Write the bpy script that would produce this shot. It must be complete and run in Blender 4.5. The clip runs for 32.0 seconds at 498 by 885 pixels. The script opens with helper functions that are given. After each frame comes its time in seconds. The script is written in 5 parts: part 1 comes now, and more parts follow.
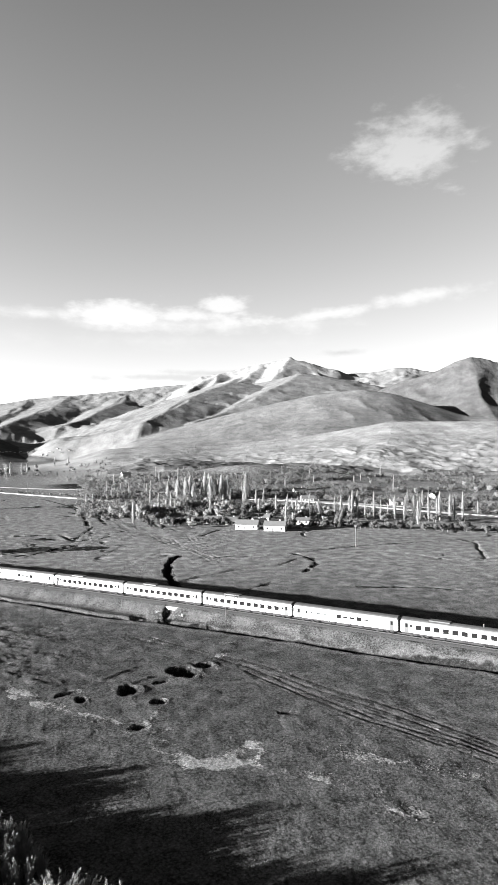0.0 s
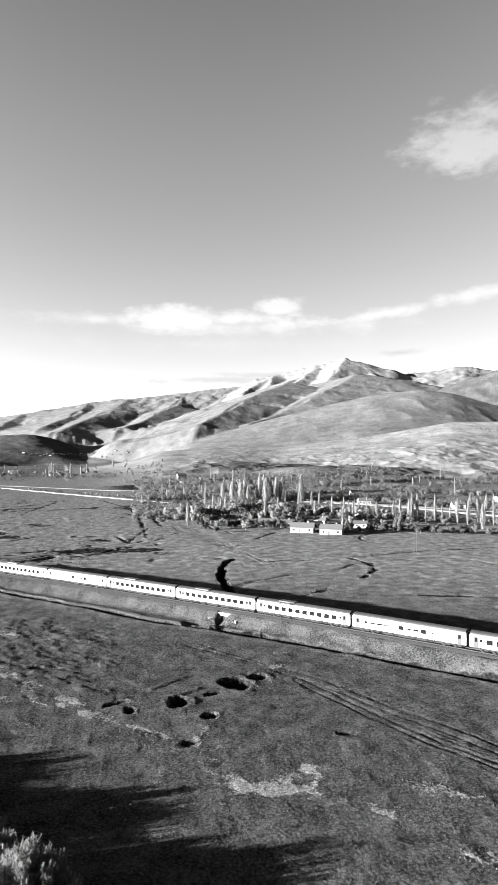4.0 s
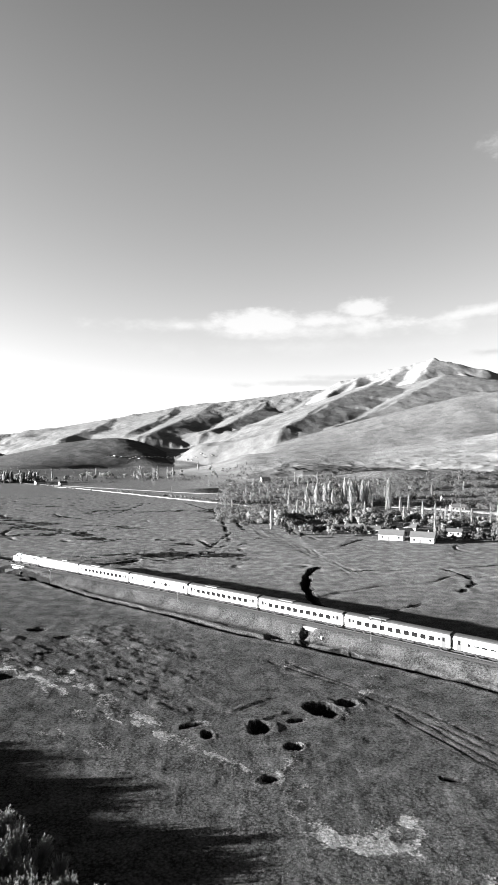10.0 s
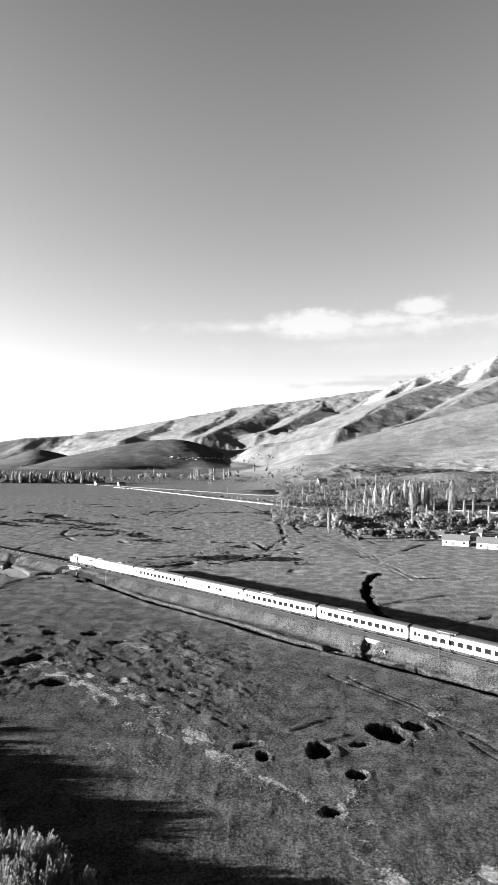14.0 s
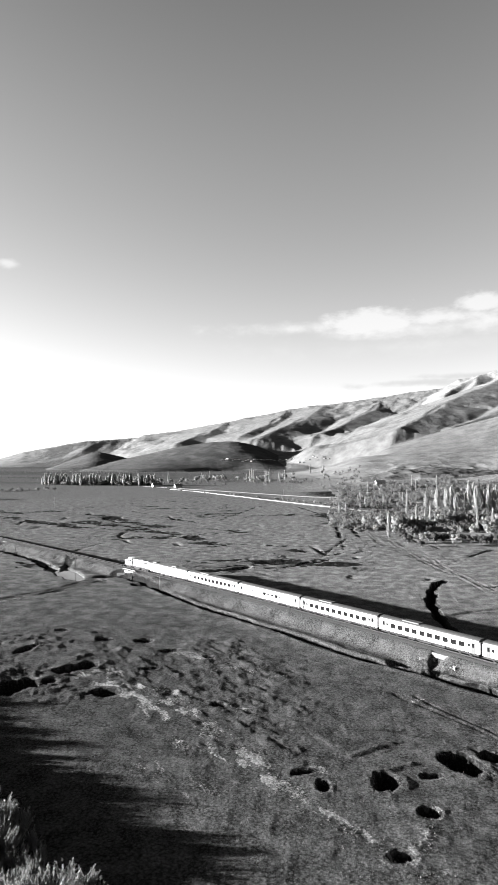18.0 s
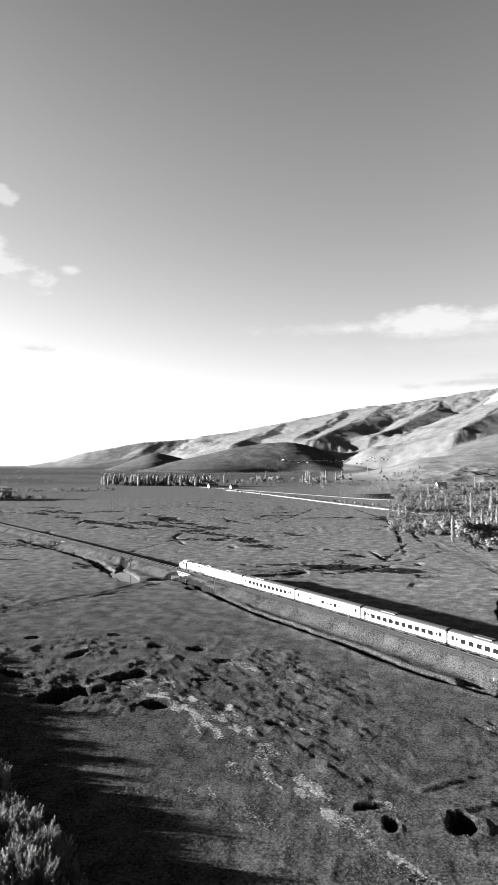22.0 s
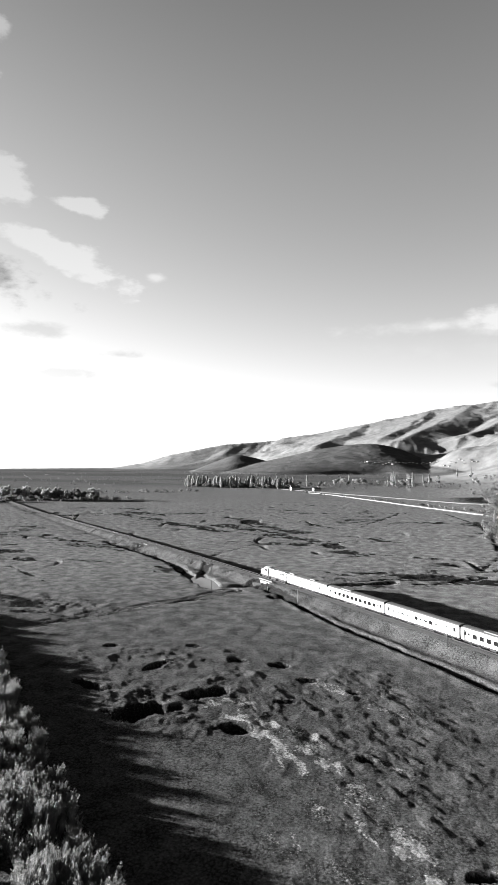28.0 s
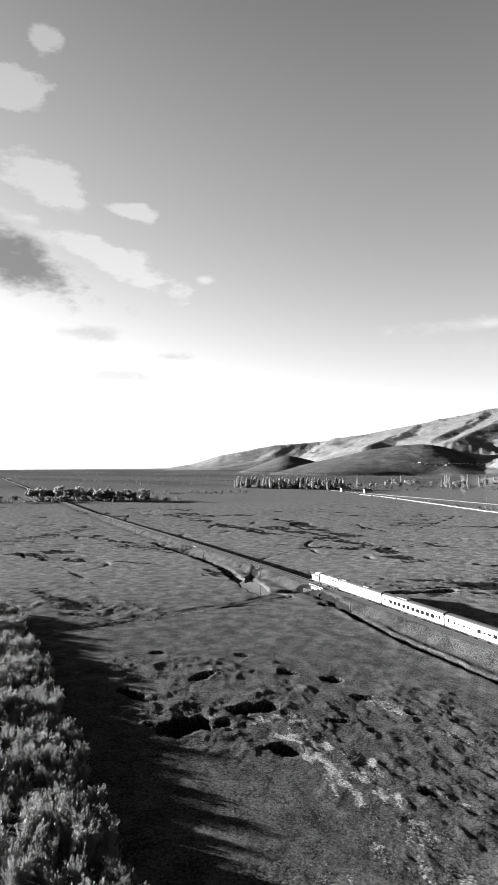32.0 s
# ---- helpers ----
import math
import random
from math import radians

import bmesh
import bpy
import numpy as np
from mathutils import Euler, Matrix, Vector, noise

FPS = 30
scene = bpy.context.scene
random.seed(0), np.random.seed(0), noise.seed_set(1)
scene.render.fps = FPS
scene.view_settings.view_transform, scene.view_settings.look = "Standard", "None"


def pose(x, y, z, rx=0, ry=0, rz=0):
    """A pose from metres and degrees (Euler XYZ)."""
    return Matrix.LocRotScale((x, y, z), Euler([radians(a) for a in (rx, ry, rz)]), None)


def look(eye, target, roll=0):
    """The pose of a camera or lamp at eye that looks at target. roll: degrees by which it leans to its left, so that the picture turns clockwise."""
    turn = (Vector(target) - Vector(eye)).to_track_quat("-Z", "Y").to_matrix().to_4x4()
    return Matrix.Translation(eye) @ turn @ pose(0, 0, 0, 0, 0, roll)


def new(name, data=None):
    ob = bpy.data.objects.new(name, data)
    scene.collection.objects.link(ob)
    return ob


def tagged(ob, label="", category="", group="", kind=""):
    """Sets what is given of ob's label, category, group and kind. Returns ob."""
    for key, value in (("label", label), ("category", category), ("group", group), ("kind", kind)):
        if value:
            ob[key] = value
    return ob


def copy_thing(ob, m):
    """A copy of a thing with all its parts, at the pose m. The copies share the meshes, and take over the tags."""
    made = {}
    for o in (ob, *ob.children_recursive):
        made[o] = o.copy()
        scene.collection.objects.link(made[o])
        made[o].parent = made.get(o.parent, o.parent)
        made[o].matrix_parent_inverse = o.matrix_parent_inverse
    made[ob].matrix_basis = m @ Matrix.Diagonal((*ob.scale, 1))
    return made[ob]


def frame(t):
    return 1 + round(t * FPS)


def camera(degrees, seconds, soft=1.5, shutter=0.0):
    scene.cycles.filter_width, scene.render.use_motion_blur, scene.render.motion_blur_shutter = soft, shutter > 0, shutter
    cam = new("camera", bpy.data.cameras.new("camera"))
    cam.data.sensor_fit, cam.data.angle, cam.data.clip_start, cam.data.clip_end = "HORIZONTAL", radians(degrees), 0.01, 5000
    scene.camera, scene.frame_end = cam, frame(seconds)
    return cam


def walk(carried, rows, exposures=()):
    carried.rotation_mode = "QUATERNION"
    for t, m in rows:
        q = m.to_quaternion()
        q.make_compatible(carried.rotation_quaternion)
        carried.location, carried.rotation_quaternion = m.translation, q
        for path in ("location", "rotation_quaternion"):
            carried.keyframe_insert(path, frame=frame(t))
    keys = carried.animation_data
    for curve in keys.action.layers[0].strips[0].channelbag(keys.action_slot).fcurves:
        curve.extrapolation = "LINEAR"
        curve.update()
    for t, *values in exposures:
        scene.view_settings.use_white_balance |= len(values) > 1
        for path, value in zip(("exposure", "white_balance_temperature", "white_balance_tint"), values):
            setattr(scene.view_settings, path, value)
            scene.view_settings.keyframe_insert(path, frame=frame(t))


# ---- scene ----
cam = camera(44.71, 32.0, soft=1.0)
walk(cam, [
    (0, pose(-3.36, -20.82, 45.18, 90.854, 0, -17.130) @ pose(0, 0, 0, 0, 0, -0.05)),
    (3, pose(-1.87, -16.13, 44.94, 90.993, 0, -13.255) @ pose(0, 0, 0, 0, 0, -0.13)),
    (6, pose(-0.85, -11.37, 44.89, 91.119, 0, -9.250) @ pose(0, 0, 0, 0, 0, -0.08)),
    (9, pose(-0.25, -6.61, 44.87, 91.296, 0, -5.330) @ pose(0, 0, 0, 0, 0, -0.07)),
    (13, pose(0.00, 0.00, 45.00, 91.431, 0, 0.000) @ pose(0, 0, 0, 0, 0, 0.05)),
    (16.5, pose(-0.10, 6.14, 44.92, 91.560, 0, 4.553) @ pose(0, 0, 0, 0, 0, -0.18)),
    (19, pose(-0.45, 10.48, 45.02, 91.657, 0, 7.888) @ pose(0, 0, 0, 0, 0, -0.30)),
    (23, pose(-1.81, 17.37, 45.22, 91.756, 0, 13.136) @ pose(0, 0, 0, 0, 0, -0.13)),
    (25, pose(-2.64, 20.69, 45.36, 91.816, 0, 15.742) @ pose(0, 0, 0, 0, 0, -0.19)),
    (28, pose(-4.12, 25.18, 45.49, 91.925, 0, 19.593) @ pose(0, 0, 0, 0, 0, -0.15)),
    (32, pose(-6.38, 30.97, 45.88, 92.010, 0, 24.246) @ pose(0, 0, 0, 0, 0, -0.14)),
], exposures=((0, 4.08), (13, 4.02), (32, 3.9)))

# ---- light: a low sun and a grey evening sky ----
SUN_EL = 8.4
SUN_FROM = Vector((-math.cos(radians(SUN_EL)) * 0.999, -0.035, math.sin(radians(SUN_EL))))
sun_data = bpy.data.lights.new("sun", "SUN")
sun_data.energy, sun_data.angle, sun_data.color = 5.0, radians(0.6), (1.0, 1.0, 1.0)
sun = new("sun", sun_data)
sun.matrix_world = look(SUN_FROM * 100, (0, 0, 0))

world = bpy.data.worlds.new("evening_sky")
scene.world = world
world.use_nodes = True


class Nodes:
    """A short way to write a node tree."""

    def __init__(self, tree):
        self.tree = tree
        tree.nodes.clear()

    def add(self, kind, inputs=(), **settings):
        n = self.tree.nodes.new(kind)
        for key, value in settings.items():
            setattr(n, key, value)
        for key, value in dict(inputs).items():
            if isinstance(value, bpy.types.NodeSocket):
                self.tree.links.new(value, n.inputs[key])
            else:
                n.inputs[key].default_value = value
        return n

    def math(self, op, a, b=0.0, clamp=False):
        return self.add("ShaderNodeMath", {0: a, 1: b}, operation=op, use_clamp=clamp).outputs[0]

    def mix(self, f, a, b):
        n = self.add("ShaderNodeMix", {"Factor": f}, data_type="RGBA")
        for key, value in ((6, a), (7, b)):
            if isinstance(value, bpy.types.NodeSocket):
                self.tree.links.new(value, n.inputs[key])
            else:
                n.inputs[key].default_value = (value, value, value, 1) if isinstance(value, float) else value
        return n.outputs[2]

    def step(self, v, lo, hi, to_lo=0.0, to_hi=1.0):
        return self.add("ShaderNodeMapRange", {"Value": v, 1: lo, 2: hi, 3: to_lo, 4: to_hi}, interpolation_type="SMOOTHSTEP").outputs[0]

    def noise(self, vec, scale, detail=4.0, rough=0.55, out=0):
        n = self.add("ShaderNodeTexNoise", {"Scale": scale, "Detail": detail, "Roughness": rough})
        if vec is not None:
            self.tree.links.new(vec, n.inputs["Vector"])
        return n.outputs[out]


def build_sky():
    n = Nodes(world.node_tree)
    sky = n.add("ShaderNodeTexSky", sky_type="NISHITA", sun_disc=False, sun_elevation=radians(SUN_EL),
                sun_rotation=radians(270), altitude=1300, air_density=1.0, dust_density=1.6, ozone_density=1.0)
    grey = n.add("ShaderNodeRGBToBW", {0: sky.outputs[0]}).outputs[0]
    base = n.math("MULTIPLY", grey, 0.0162)
    way = n.add("ShaderNodeTexCoord").outputs["Generated"]
    xyz = n.add("ShaderNodeSeparateXYZ", {0: way}).outputs
    az = n.math("MULTIPLY", n.math("ARCTAN2", xyz[0], xyz[1]), 57.2958)
    el = n.math("MULTIPLY", n.math("ARCSINE", xyz[2]), 57.2958)
    # evening haze, thickest towards the horizon
    haze = n.math("POWER", 2.718, n.math("DIVIDE", n.math("MAXIMUM", el, 0.0), -17.0))
    glow = n.step(n.math("ABSOLUTE", n.math("ADD", az, 55.0)), 25.0, 110.0, 1.2, 0.75)
    base = n.math("MULTIPLY", base, n.math("ADD", 1.0, n.math("MULTIPLY", n.math("MULTIPLY", haze, glow), 0.5)))
    # the clear sky deepens towards the zenith
    base = n.math("MULTIPLY", base, n.step(el, 24.0, 76.0, 1.0, 0.1))
    # fleecy edges, wider than high
    flat = n.add("ShaderNodeVectorMath", {0: way, 1: (1.0, 1.0, 2.2)}, operation="MULTIPLY").outputs[0]
    puff = n.math("SUBTRACT", n.noise(flat, 9.0, 7.0, 0.58), 0.5)
    wisp = n.math("SUBTRACT", n.noise(flat, 28.0, 5.0, 0.6), 0.5)
    rag = n.math("ADD", n.math("MULTIPLY", puff, 5.0), n.math("MULTIPLY", wisp, 2.4))

    def cloud(a, e, ra, re, soft=1.0, more=0.0, lean=0.0):
        off = n.math("SUBTRACT", az, a)
        da = n.math("DIVIDE", off, ra)
        de = n.math("DIVIDE", n.math("SUBTRACT", el, n.math("ADD", e, n.math("MULTIPLY", off, lean))), re)
        d = n.math("SQRT", n.math("ADD", n.math("MULTIPLY", da, da), n.math("MULTIPLY", de, de)))
        return n.step(n.math("SUBTRACT", n.math("SUBTRACT", 1.0 + more, d), n.math("MULTIPLY", rag, -0.55)), 0.0, soft)

    def most(items):
        out = items[0]
        for i in items[1:]:
            out = n.math("MAXIMUM", out, i)
        return out

    bright = most([cloud(32.5, 26.2, 6.5, 3.2, 0.9), cloud(-3, 12.2, 7, 0.9, 1.4), cloud(5.8, 12.6, 6.0, 1.5, 0.8), cloud(14.5, 13.6, 2.8, 0.9, 0.8), cloud(17.5, 12.2, 4.5, 1.1, 0.8),
                   cloud(25, 12.8, 7, 0.7, 1.0, 0.0, 0.1), cloud(34, 14.0, 7, 0.9, 1.0, 0.0, 0.08), cloud(12, 11.8, 17, 1.1, 1.6, 0.1), cloud(10.5, 12.6, 5, 1.0, 0.9), cloud(8, 10.2, 26, 1.2, 3.0),
                   cloud(-38.0, 18.4, 7.5, 1.5, 0.5, 0.15, -0.34), cloud(-43.5, 24.3, 4.6, 2.2, 0.5, 0.1, -0.25), cloud(-35.8, 22.6, 3.0, 0.8, 0.5, 0.1, -0.1),
                   cloud(-28.5, 17.0, 1.0, 0.5), cloud(-46, 30.5, 3.0, 1.6, 0.45), cloud(-43.4, 34.4, 1.7, 1.1, 0.45), cloud(-62, 22, 12, 6)])
    body = cloud(-45.5, 17.6, 6.5, 2.2, 1.0, 0.45, -0.24)
    shade = most([cloud(-39.5, 11.9, 4.5, 0.8), cloud(-31.5, 10.0, 2.6, 0.7), cloud(-38, 8.2, 6, 0.7),
                  cloud(-34, 6.0, 5, 0.5), cloud(9, 6.9, 6, 0.45), cloud(16, 7.4, 9, 0.4), cloud(26, 9.2, 3.0, 0.45)])
    lit = n.step(el, 6.0, 40.0, 0.066, 0.036)
    c = n.mix(n.math("MULTIPLY", bright, 0.85), base, lit)
    c = n.mix(n.math("MULTIPLY", shade, 0.4), c, 0.03)
    c = n.mix(n.math("MULTIPLY", body, 0.85), c, 0.0145)
    bg = n.add("ShaderNodeBackground", {"Color": c, "Strength": 1.0})
    n.add("ShaderNodeOutputWorld", {0: bg.outputs[0]})


build_sky()

# ---- materials: black-and-white film, so every colour is a grey ----


def grey(v):
    return (v, v, v, 1.0)


def material(name, lo, hi, scale=1.0, rough=0.85, bump=0.0, bump_scale=None, metal=0.0, stain=0.25, island=False, piece=False, through_light=0.0, spec=0.3):
    """A grey surface: grain from lo to hi, larger stains, fine relief."""
    m = bpy.data.materials.new(name)
    m.use_nodes = True
    n = Nodes(m.node_tree)
    pos = n.add("ShaderNodeTexCoord").outputs["Object"]
    grain = n.noise(pos, scale, 6.0, 0.62)
    big = n.noise(pos, scale * 0.13, 3.0, 0.5)
    f = n.math("ADD", n.math("MULTIPLY", n.math("SUBTRACT", grain, 0.5), 1.7), 0.5, True)
    if island:
        f = n.math("ADD", n.math("MULTIPLY", f, 0.6), n.math("MULTIPLY", n.add("ShaderNodeNewGeometry").outputs["Random Per Island"], 0.4))
    if piece:
        f = n.math("ADD", n.math("MULTIPLY", f, 0.55), n.math("MULTIPLY", n.add("ShaderNodeObjectInfo").outputs["Random"], 0.45))
    c = n.mix(f, grey(lo), grey(hi))
    c = n.mix(n.math("MULTIPLY", n.step(big, 0.5, 0.75), stain), c, grey(lo * 0.7))
    b = n.add("ShaderNodeBsdfPrincipled", {"Base Color": c, "Roughness": rough, "Metallic": metal, "Specular IOR Level": spec})
    if bump:
        bn = n.add("ShaderNodeBump", {"Height": n.noise(pos, bump_scale or scale * 2, 6.0, 0.65), "Strength": bump, "Distance": 0.05})
        n.tree.links.new(bn.outputs[0], b.inputs["Normal"])
    out = b.outputs[0]
    if through_light:
        tr = n.add("ShaderNodeBsdfTranslucent", {"Color": c})
        out = n.add("ShaderNodeMixShader", {0: through_light, 1: out, 2: tr.outputs[0]}).outputs[0]
    n.add("ShaderNodeOutputMaterial", {0: out})
    return m


def ground_material():
    """Meadow grass with bare soil, dark wetland sedges and pale mountain grass by what grows where; the darks also hold
    painted shade, the far slopes painted haze.
    """
    m = bpy.data.materials.new("meadow_ground")
    m.use_nodes = True
    n = Nodes(m.node_tree)
    pos = n.add("ShaderNodeTexCoord").outputs["Object"]
    cover = n.add("ShaderNodeAttribute", attribute_name="cover")
    grow, dry_haze = cover.outputs["Color"], cover.outputs["Alpha"]
    soil, sedge_shade, high = n.add("ShaderNodeSeparateColor", {0: grow}).outputs[:3]
    fine = n.noise(pos, 3.4, 8.0, 0.75)
    mid = n.noise(pos, 0.23, 6.0, 0.62)
    wide = n.noise(pos, 0.02, 4.0, 0.5)
    clump = n.add("ShaderNodeTexVoronoi", {"Vector": pos, "Scale": 2.2, "Randomness": 1.0}).outputs["Distance"]
    grain = n.noise(pos, 9.0, 5.0, 0.75)
    fine = n.math("ADD", n.math("MULTIPLY", fine, 0.56), n.math("MULTIPLY", grain, 0.24))
    fine = n.math("ADD", n.math("MULTIPLY", fine, 1.0), n.math("MULTIPLY", n.math("SUBTRACT", 0.75, clump), 0.15))
    tuft = n.math("ADD", n.math("MULTIPLY", n.math("SUBTRACT", fine, 0.5), 2.8), n.math("ADD", 0.42, n.math("MULTIPLY", n.math("SUBTRACT", mid, 0.5), 1.0)), True)
    turf_tone = n.mix(tuft, grey(0.008), grey(0.088))
    turf_tone = n.mix(n.step(wide, 0.35, 0.7, 0.0, 0.45), turf_tone, n.mix(n.step(fine, 0.34, 0.68), grey(0.008), grey(0.1)))
    turf_tone = n.mix(n.math("MULTIPLY", dry_haze, 0.85), turf_tone, n.mix(n.step(n.math("ADD", n.math("MULTIPLY", fine, 0.5), n.math("MULTIPLY", mid, 0.5)), 0.38, 0.62), grey(0.048), grey(0.15)))
    # near western turf dimmed in colour, like grass seen against the sun
    west_dim = n.add("ShaderNodeAttribute", attribute_name="west_dim").outputs["Fac"]
    turf_tone = n.mix(n.math("MULTIPLY", west_dim, 0.5), turf_tone, n.mix(tuft, grey(0.005), grey(0.06)))
    crumb = n.mix(n.step(fine, 0.34, 0.66), grey(0.05), grey(0.21))
    # one dark tone for wet growth and for painted shade
    wet_shade = n.mix(n.step(fine, 0.38, 0.66), grey(0.004), grey(0.035))
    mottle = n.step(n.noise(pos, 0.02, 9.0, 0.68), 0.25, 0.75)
    # far slopes lightened in base colour, standing for haze
    slope = n.mix(dry_haze, n.mix(mottle, grey(0.022), grey(0.045)), n.mix(mottle, grey(0.06), grey(0.11)))
    c = n.mix(high, turf_tone, slope)
    c = n.mix(n.step(n.math("ADD", sedge_shade, n.math("ADD", n.math("MULTIPLY", n.math("SUBTRACT", mid, 0.5), 1.3), n.math("MULTIPLY", n.math("SUBTRACT", fine, 0.5), 1.3))), 0.4, 0.62), c, wet_shade)
    c = n.mix(n.step(n.math("ADD", soil, n.math("ADD", n.math("MULTIPLY", n.math("SUBTRACT", fine, 0.5), 1.3), n.math("MULTIPLY", n.math("SUBTRACT", mid, 0.5), 0.9))), 0.36, 0.66), c, crumb)
    near = n.math("SUBTRACT", 1.0, high)
    bn = n.add("ShaderNodeBump", {"Height": fine, "Strength": n.math("MULTIPLY", near, 1.0), "Distance": 0.3})
    b2 = n.add("ShaderNodeBump", {"Height": n.noise(pos, 0.012, 9.0, 0.66), "Strength": n.math("MULTIPLY", high, 0.45), "Distance": 14.0, "Normal": bn.outputs[0]})
    b = n.add("ShaderNodeBsdfPrincipled", {"Base Color": c, "Roughness": 1.0, "Specular IOR Level": 0.0, "Normal": b2.outputs[0]})
    n.add("ShaderNodeOutputMaterial", {0: b.outputs[0]})
    return m


M_GROUND = ground_material()
M_WHITE = material("white_coach_paint", 0.28, 0.36, 0.8, 0.4, 0.05, 3, stain=0.12)
M_LOCO = material("grey_white_loco_paint", 0.14, 0.24, 0.9, 0.45, 0.05, 3, stain=0.3)
M_ROOF = material("grey_coach_roof", 0.014, 0.03, 1.2, 0.6, 0.1, stain=0.4)
M_DARKMETAL = material("sooty_running_gear", 0.005, 0.018, 3, 0.8, 0.2, spec=0.1)
M_GLASS = material("dark_window_glass", 0.003, 0.006, 1, 0.12, spec=0.15)
M_STEELDOOR = material("grey_door_paint", 0.014, 0.026, 2, 0.45)
M_RUBBER = material("black_rubber", 0.004, 0.01, 4, 0.8, 0.2)
M_RAIL = material("worn_rail_steel", 0.012, 0.03, 3, 0.9, spec=0.03)
M_SLEEPER = material("grey_sleeper", 0.012, 0.03, 4, 1.0, 0.3, spec=0.0)
M_BALLAST = material("crushed_ballast", 0.012, 0.04, 5, 1.0, 0.9, 9, spec=0.0)
M_CONCRETE = material("pale_concrete", 0.07, 0.13, 2, 0.85, 0.3, 5, stain=0.45)
M_WOOD = material("weathered_pole_wood", 0.025, 0.06, 5, 0.9, 0.4)
M_BARK = material("tree_bark", 0.05, 0.12, 6, 0.95, 0.5)
M_PALEBARK = material("pale_poplar_bark", 0.06, 0.12, 5, 0.9, 0.4)
M_LEAF_PALE = material("pale_autumn_leaf", 0.06, 0.2, 0.5, 0.7, island=True, through_light=0.48, stain=0.1)
M_LEAF_MID = material("grey_green_leaf", 0.02, 0.085, 0.5, 0.7, island=True, through_light=0.48, stain=0.1)
M_LEAF_DARK = material("dark_leaf", 0.008, 0.032, 0.5, 0.7, island=True, through_light=0.48, stain=0.1)
M_WILLOW = material("willow_leaf", 0.01, 0.14, 0.8, 0.6, island=True, through_light=0.3, stain=0.1)
M_WALL = material("whitewashed_wall", 0.13, 0.24, 1.2, 0.9, 0.2, stain=0.3)
M_TILE = material("roof_sheet", 0.02, 0.05, 1.5, 0.75, 0.4, piece=True)
M_ROAD = material("pale_road_surface", 0.05, 0.09, 0.5, 1.0, 0.2, spec=0.05)
M_STONE = material("pale_rubble", 0.02, 0.06, 2, 0.9, 0.5, island=True)
M_GRASS = material("meadow_grass_blades", 0.01, 0.06, 0.4, 0.85, island=True, through_light=0.25)

# ---- shapes ----
rng = np.random.default_rng(7)
TABLE = [np.random.default_rng(100 + i).random(65536).astype(np.float32) for i in range(8)]


def vnoise(x, y, k=0):
    x, y = np.asarray(x, np.float32), np.asarray(y, np.float32)
    fx, fy = np.floor(x), np.floor(y)
    u, v = x - fx, y - fy
    u, v = u * u * (3 - 2 * u), v * v * (3 - 2 * v)
    t = TABLE[k % 8]
    a, c = fx.astype(np.int32) & 255, fy.astype(np.int32) & 255
    b, d = ((a + 1) & 255) << 8, (c + 1) & 255
    a = a << 8
    low = t[a | c]
    low = low + (t[b | c] - low) * u
    top = t[a | d]
    top = top + (t[b | d] - top) * u
    return low + (top - low) * v


def fbm(x, y, size, octaves=4, k=0, gain=0.5):
    """Smooth noise about 0, of about -1 to 1."""
    x, y = np.asarray(x, float) / size, np.asarray(y, float) / size
    out, amp, total = 0.0, 1.0, 0.0
    for i in range(octaves):
        out = out + amp * (vnoise(x * 2**i + 17.3 * i, y * 2**i - 9.1 * i, k + i) * 2 - 1)
        total += amp
        amp *= gain
    return out / total * 1.6


def ridged(x, y, size, octaves=4, k=0):
    x, y = np.asarray(x, float) / size, np.asarray(y, float) / size
    out, amp, total = 0.0, 1.0, 0.0
    for i in range(octaves):
        out = out + amp * (1 - np.abs(vnoise(x * 2**i + 5.7 * i, y * 2**i + 3.3 * i, k + i) * 2 - 1))
        total += amp
        amp *= 0.5
    return out / total


def smooth(v, lo, hi):
    t = np.clip((np.asarray(v, float) - lo) / (hi - lo), 0, 1)
    return t * t * (3 - 2 * t)


def line_distance(x, y, line):
    """Distance to a polyline and the way along it."""
    best, along, s0 = np.full(np.shape(x), 1e9), np.zeros(np.shape(x)), 0.0
    for (ax, ay), (bx, by) in zip(line[:-1], line[1:]):
        dx, dy = bx - ax, by - ay
        ll = math.hypot(dx, dy)
        t = np.clip(((x - ax) * dx + (y - ay) * dy) / ll**2, 0, 1)
        d = np.hypot(x - ax - t * dx, y - ay - t * dy)
        along = np.where(d < best, s0 + t * ll, along)
        best = np.minimum(best, d)
        s0 += ll
    return best, along


def beside(x, y, line, reach):
    """Which of the points lie about a polyline."""
    p = np.asarray(line, float)
    sel = (x > p[:, 0].min() - reach) & (x < p[:, 0].max() + reach) & (y > p[:, 1].min() - reach) & (y < p[:, 1].max() + reach)
    near = np.zeros(np.shape(x), bool)
    if np.any(sel):
        near[sel] = line_distance(x[sel], y[sel], line)[0] < reach
    return near


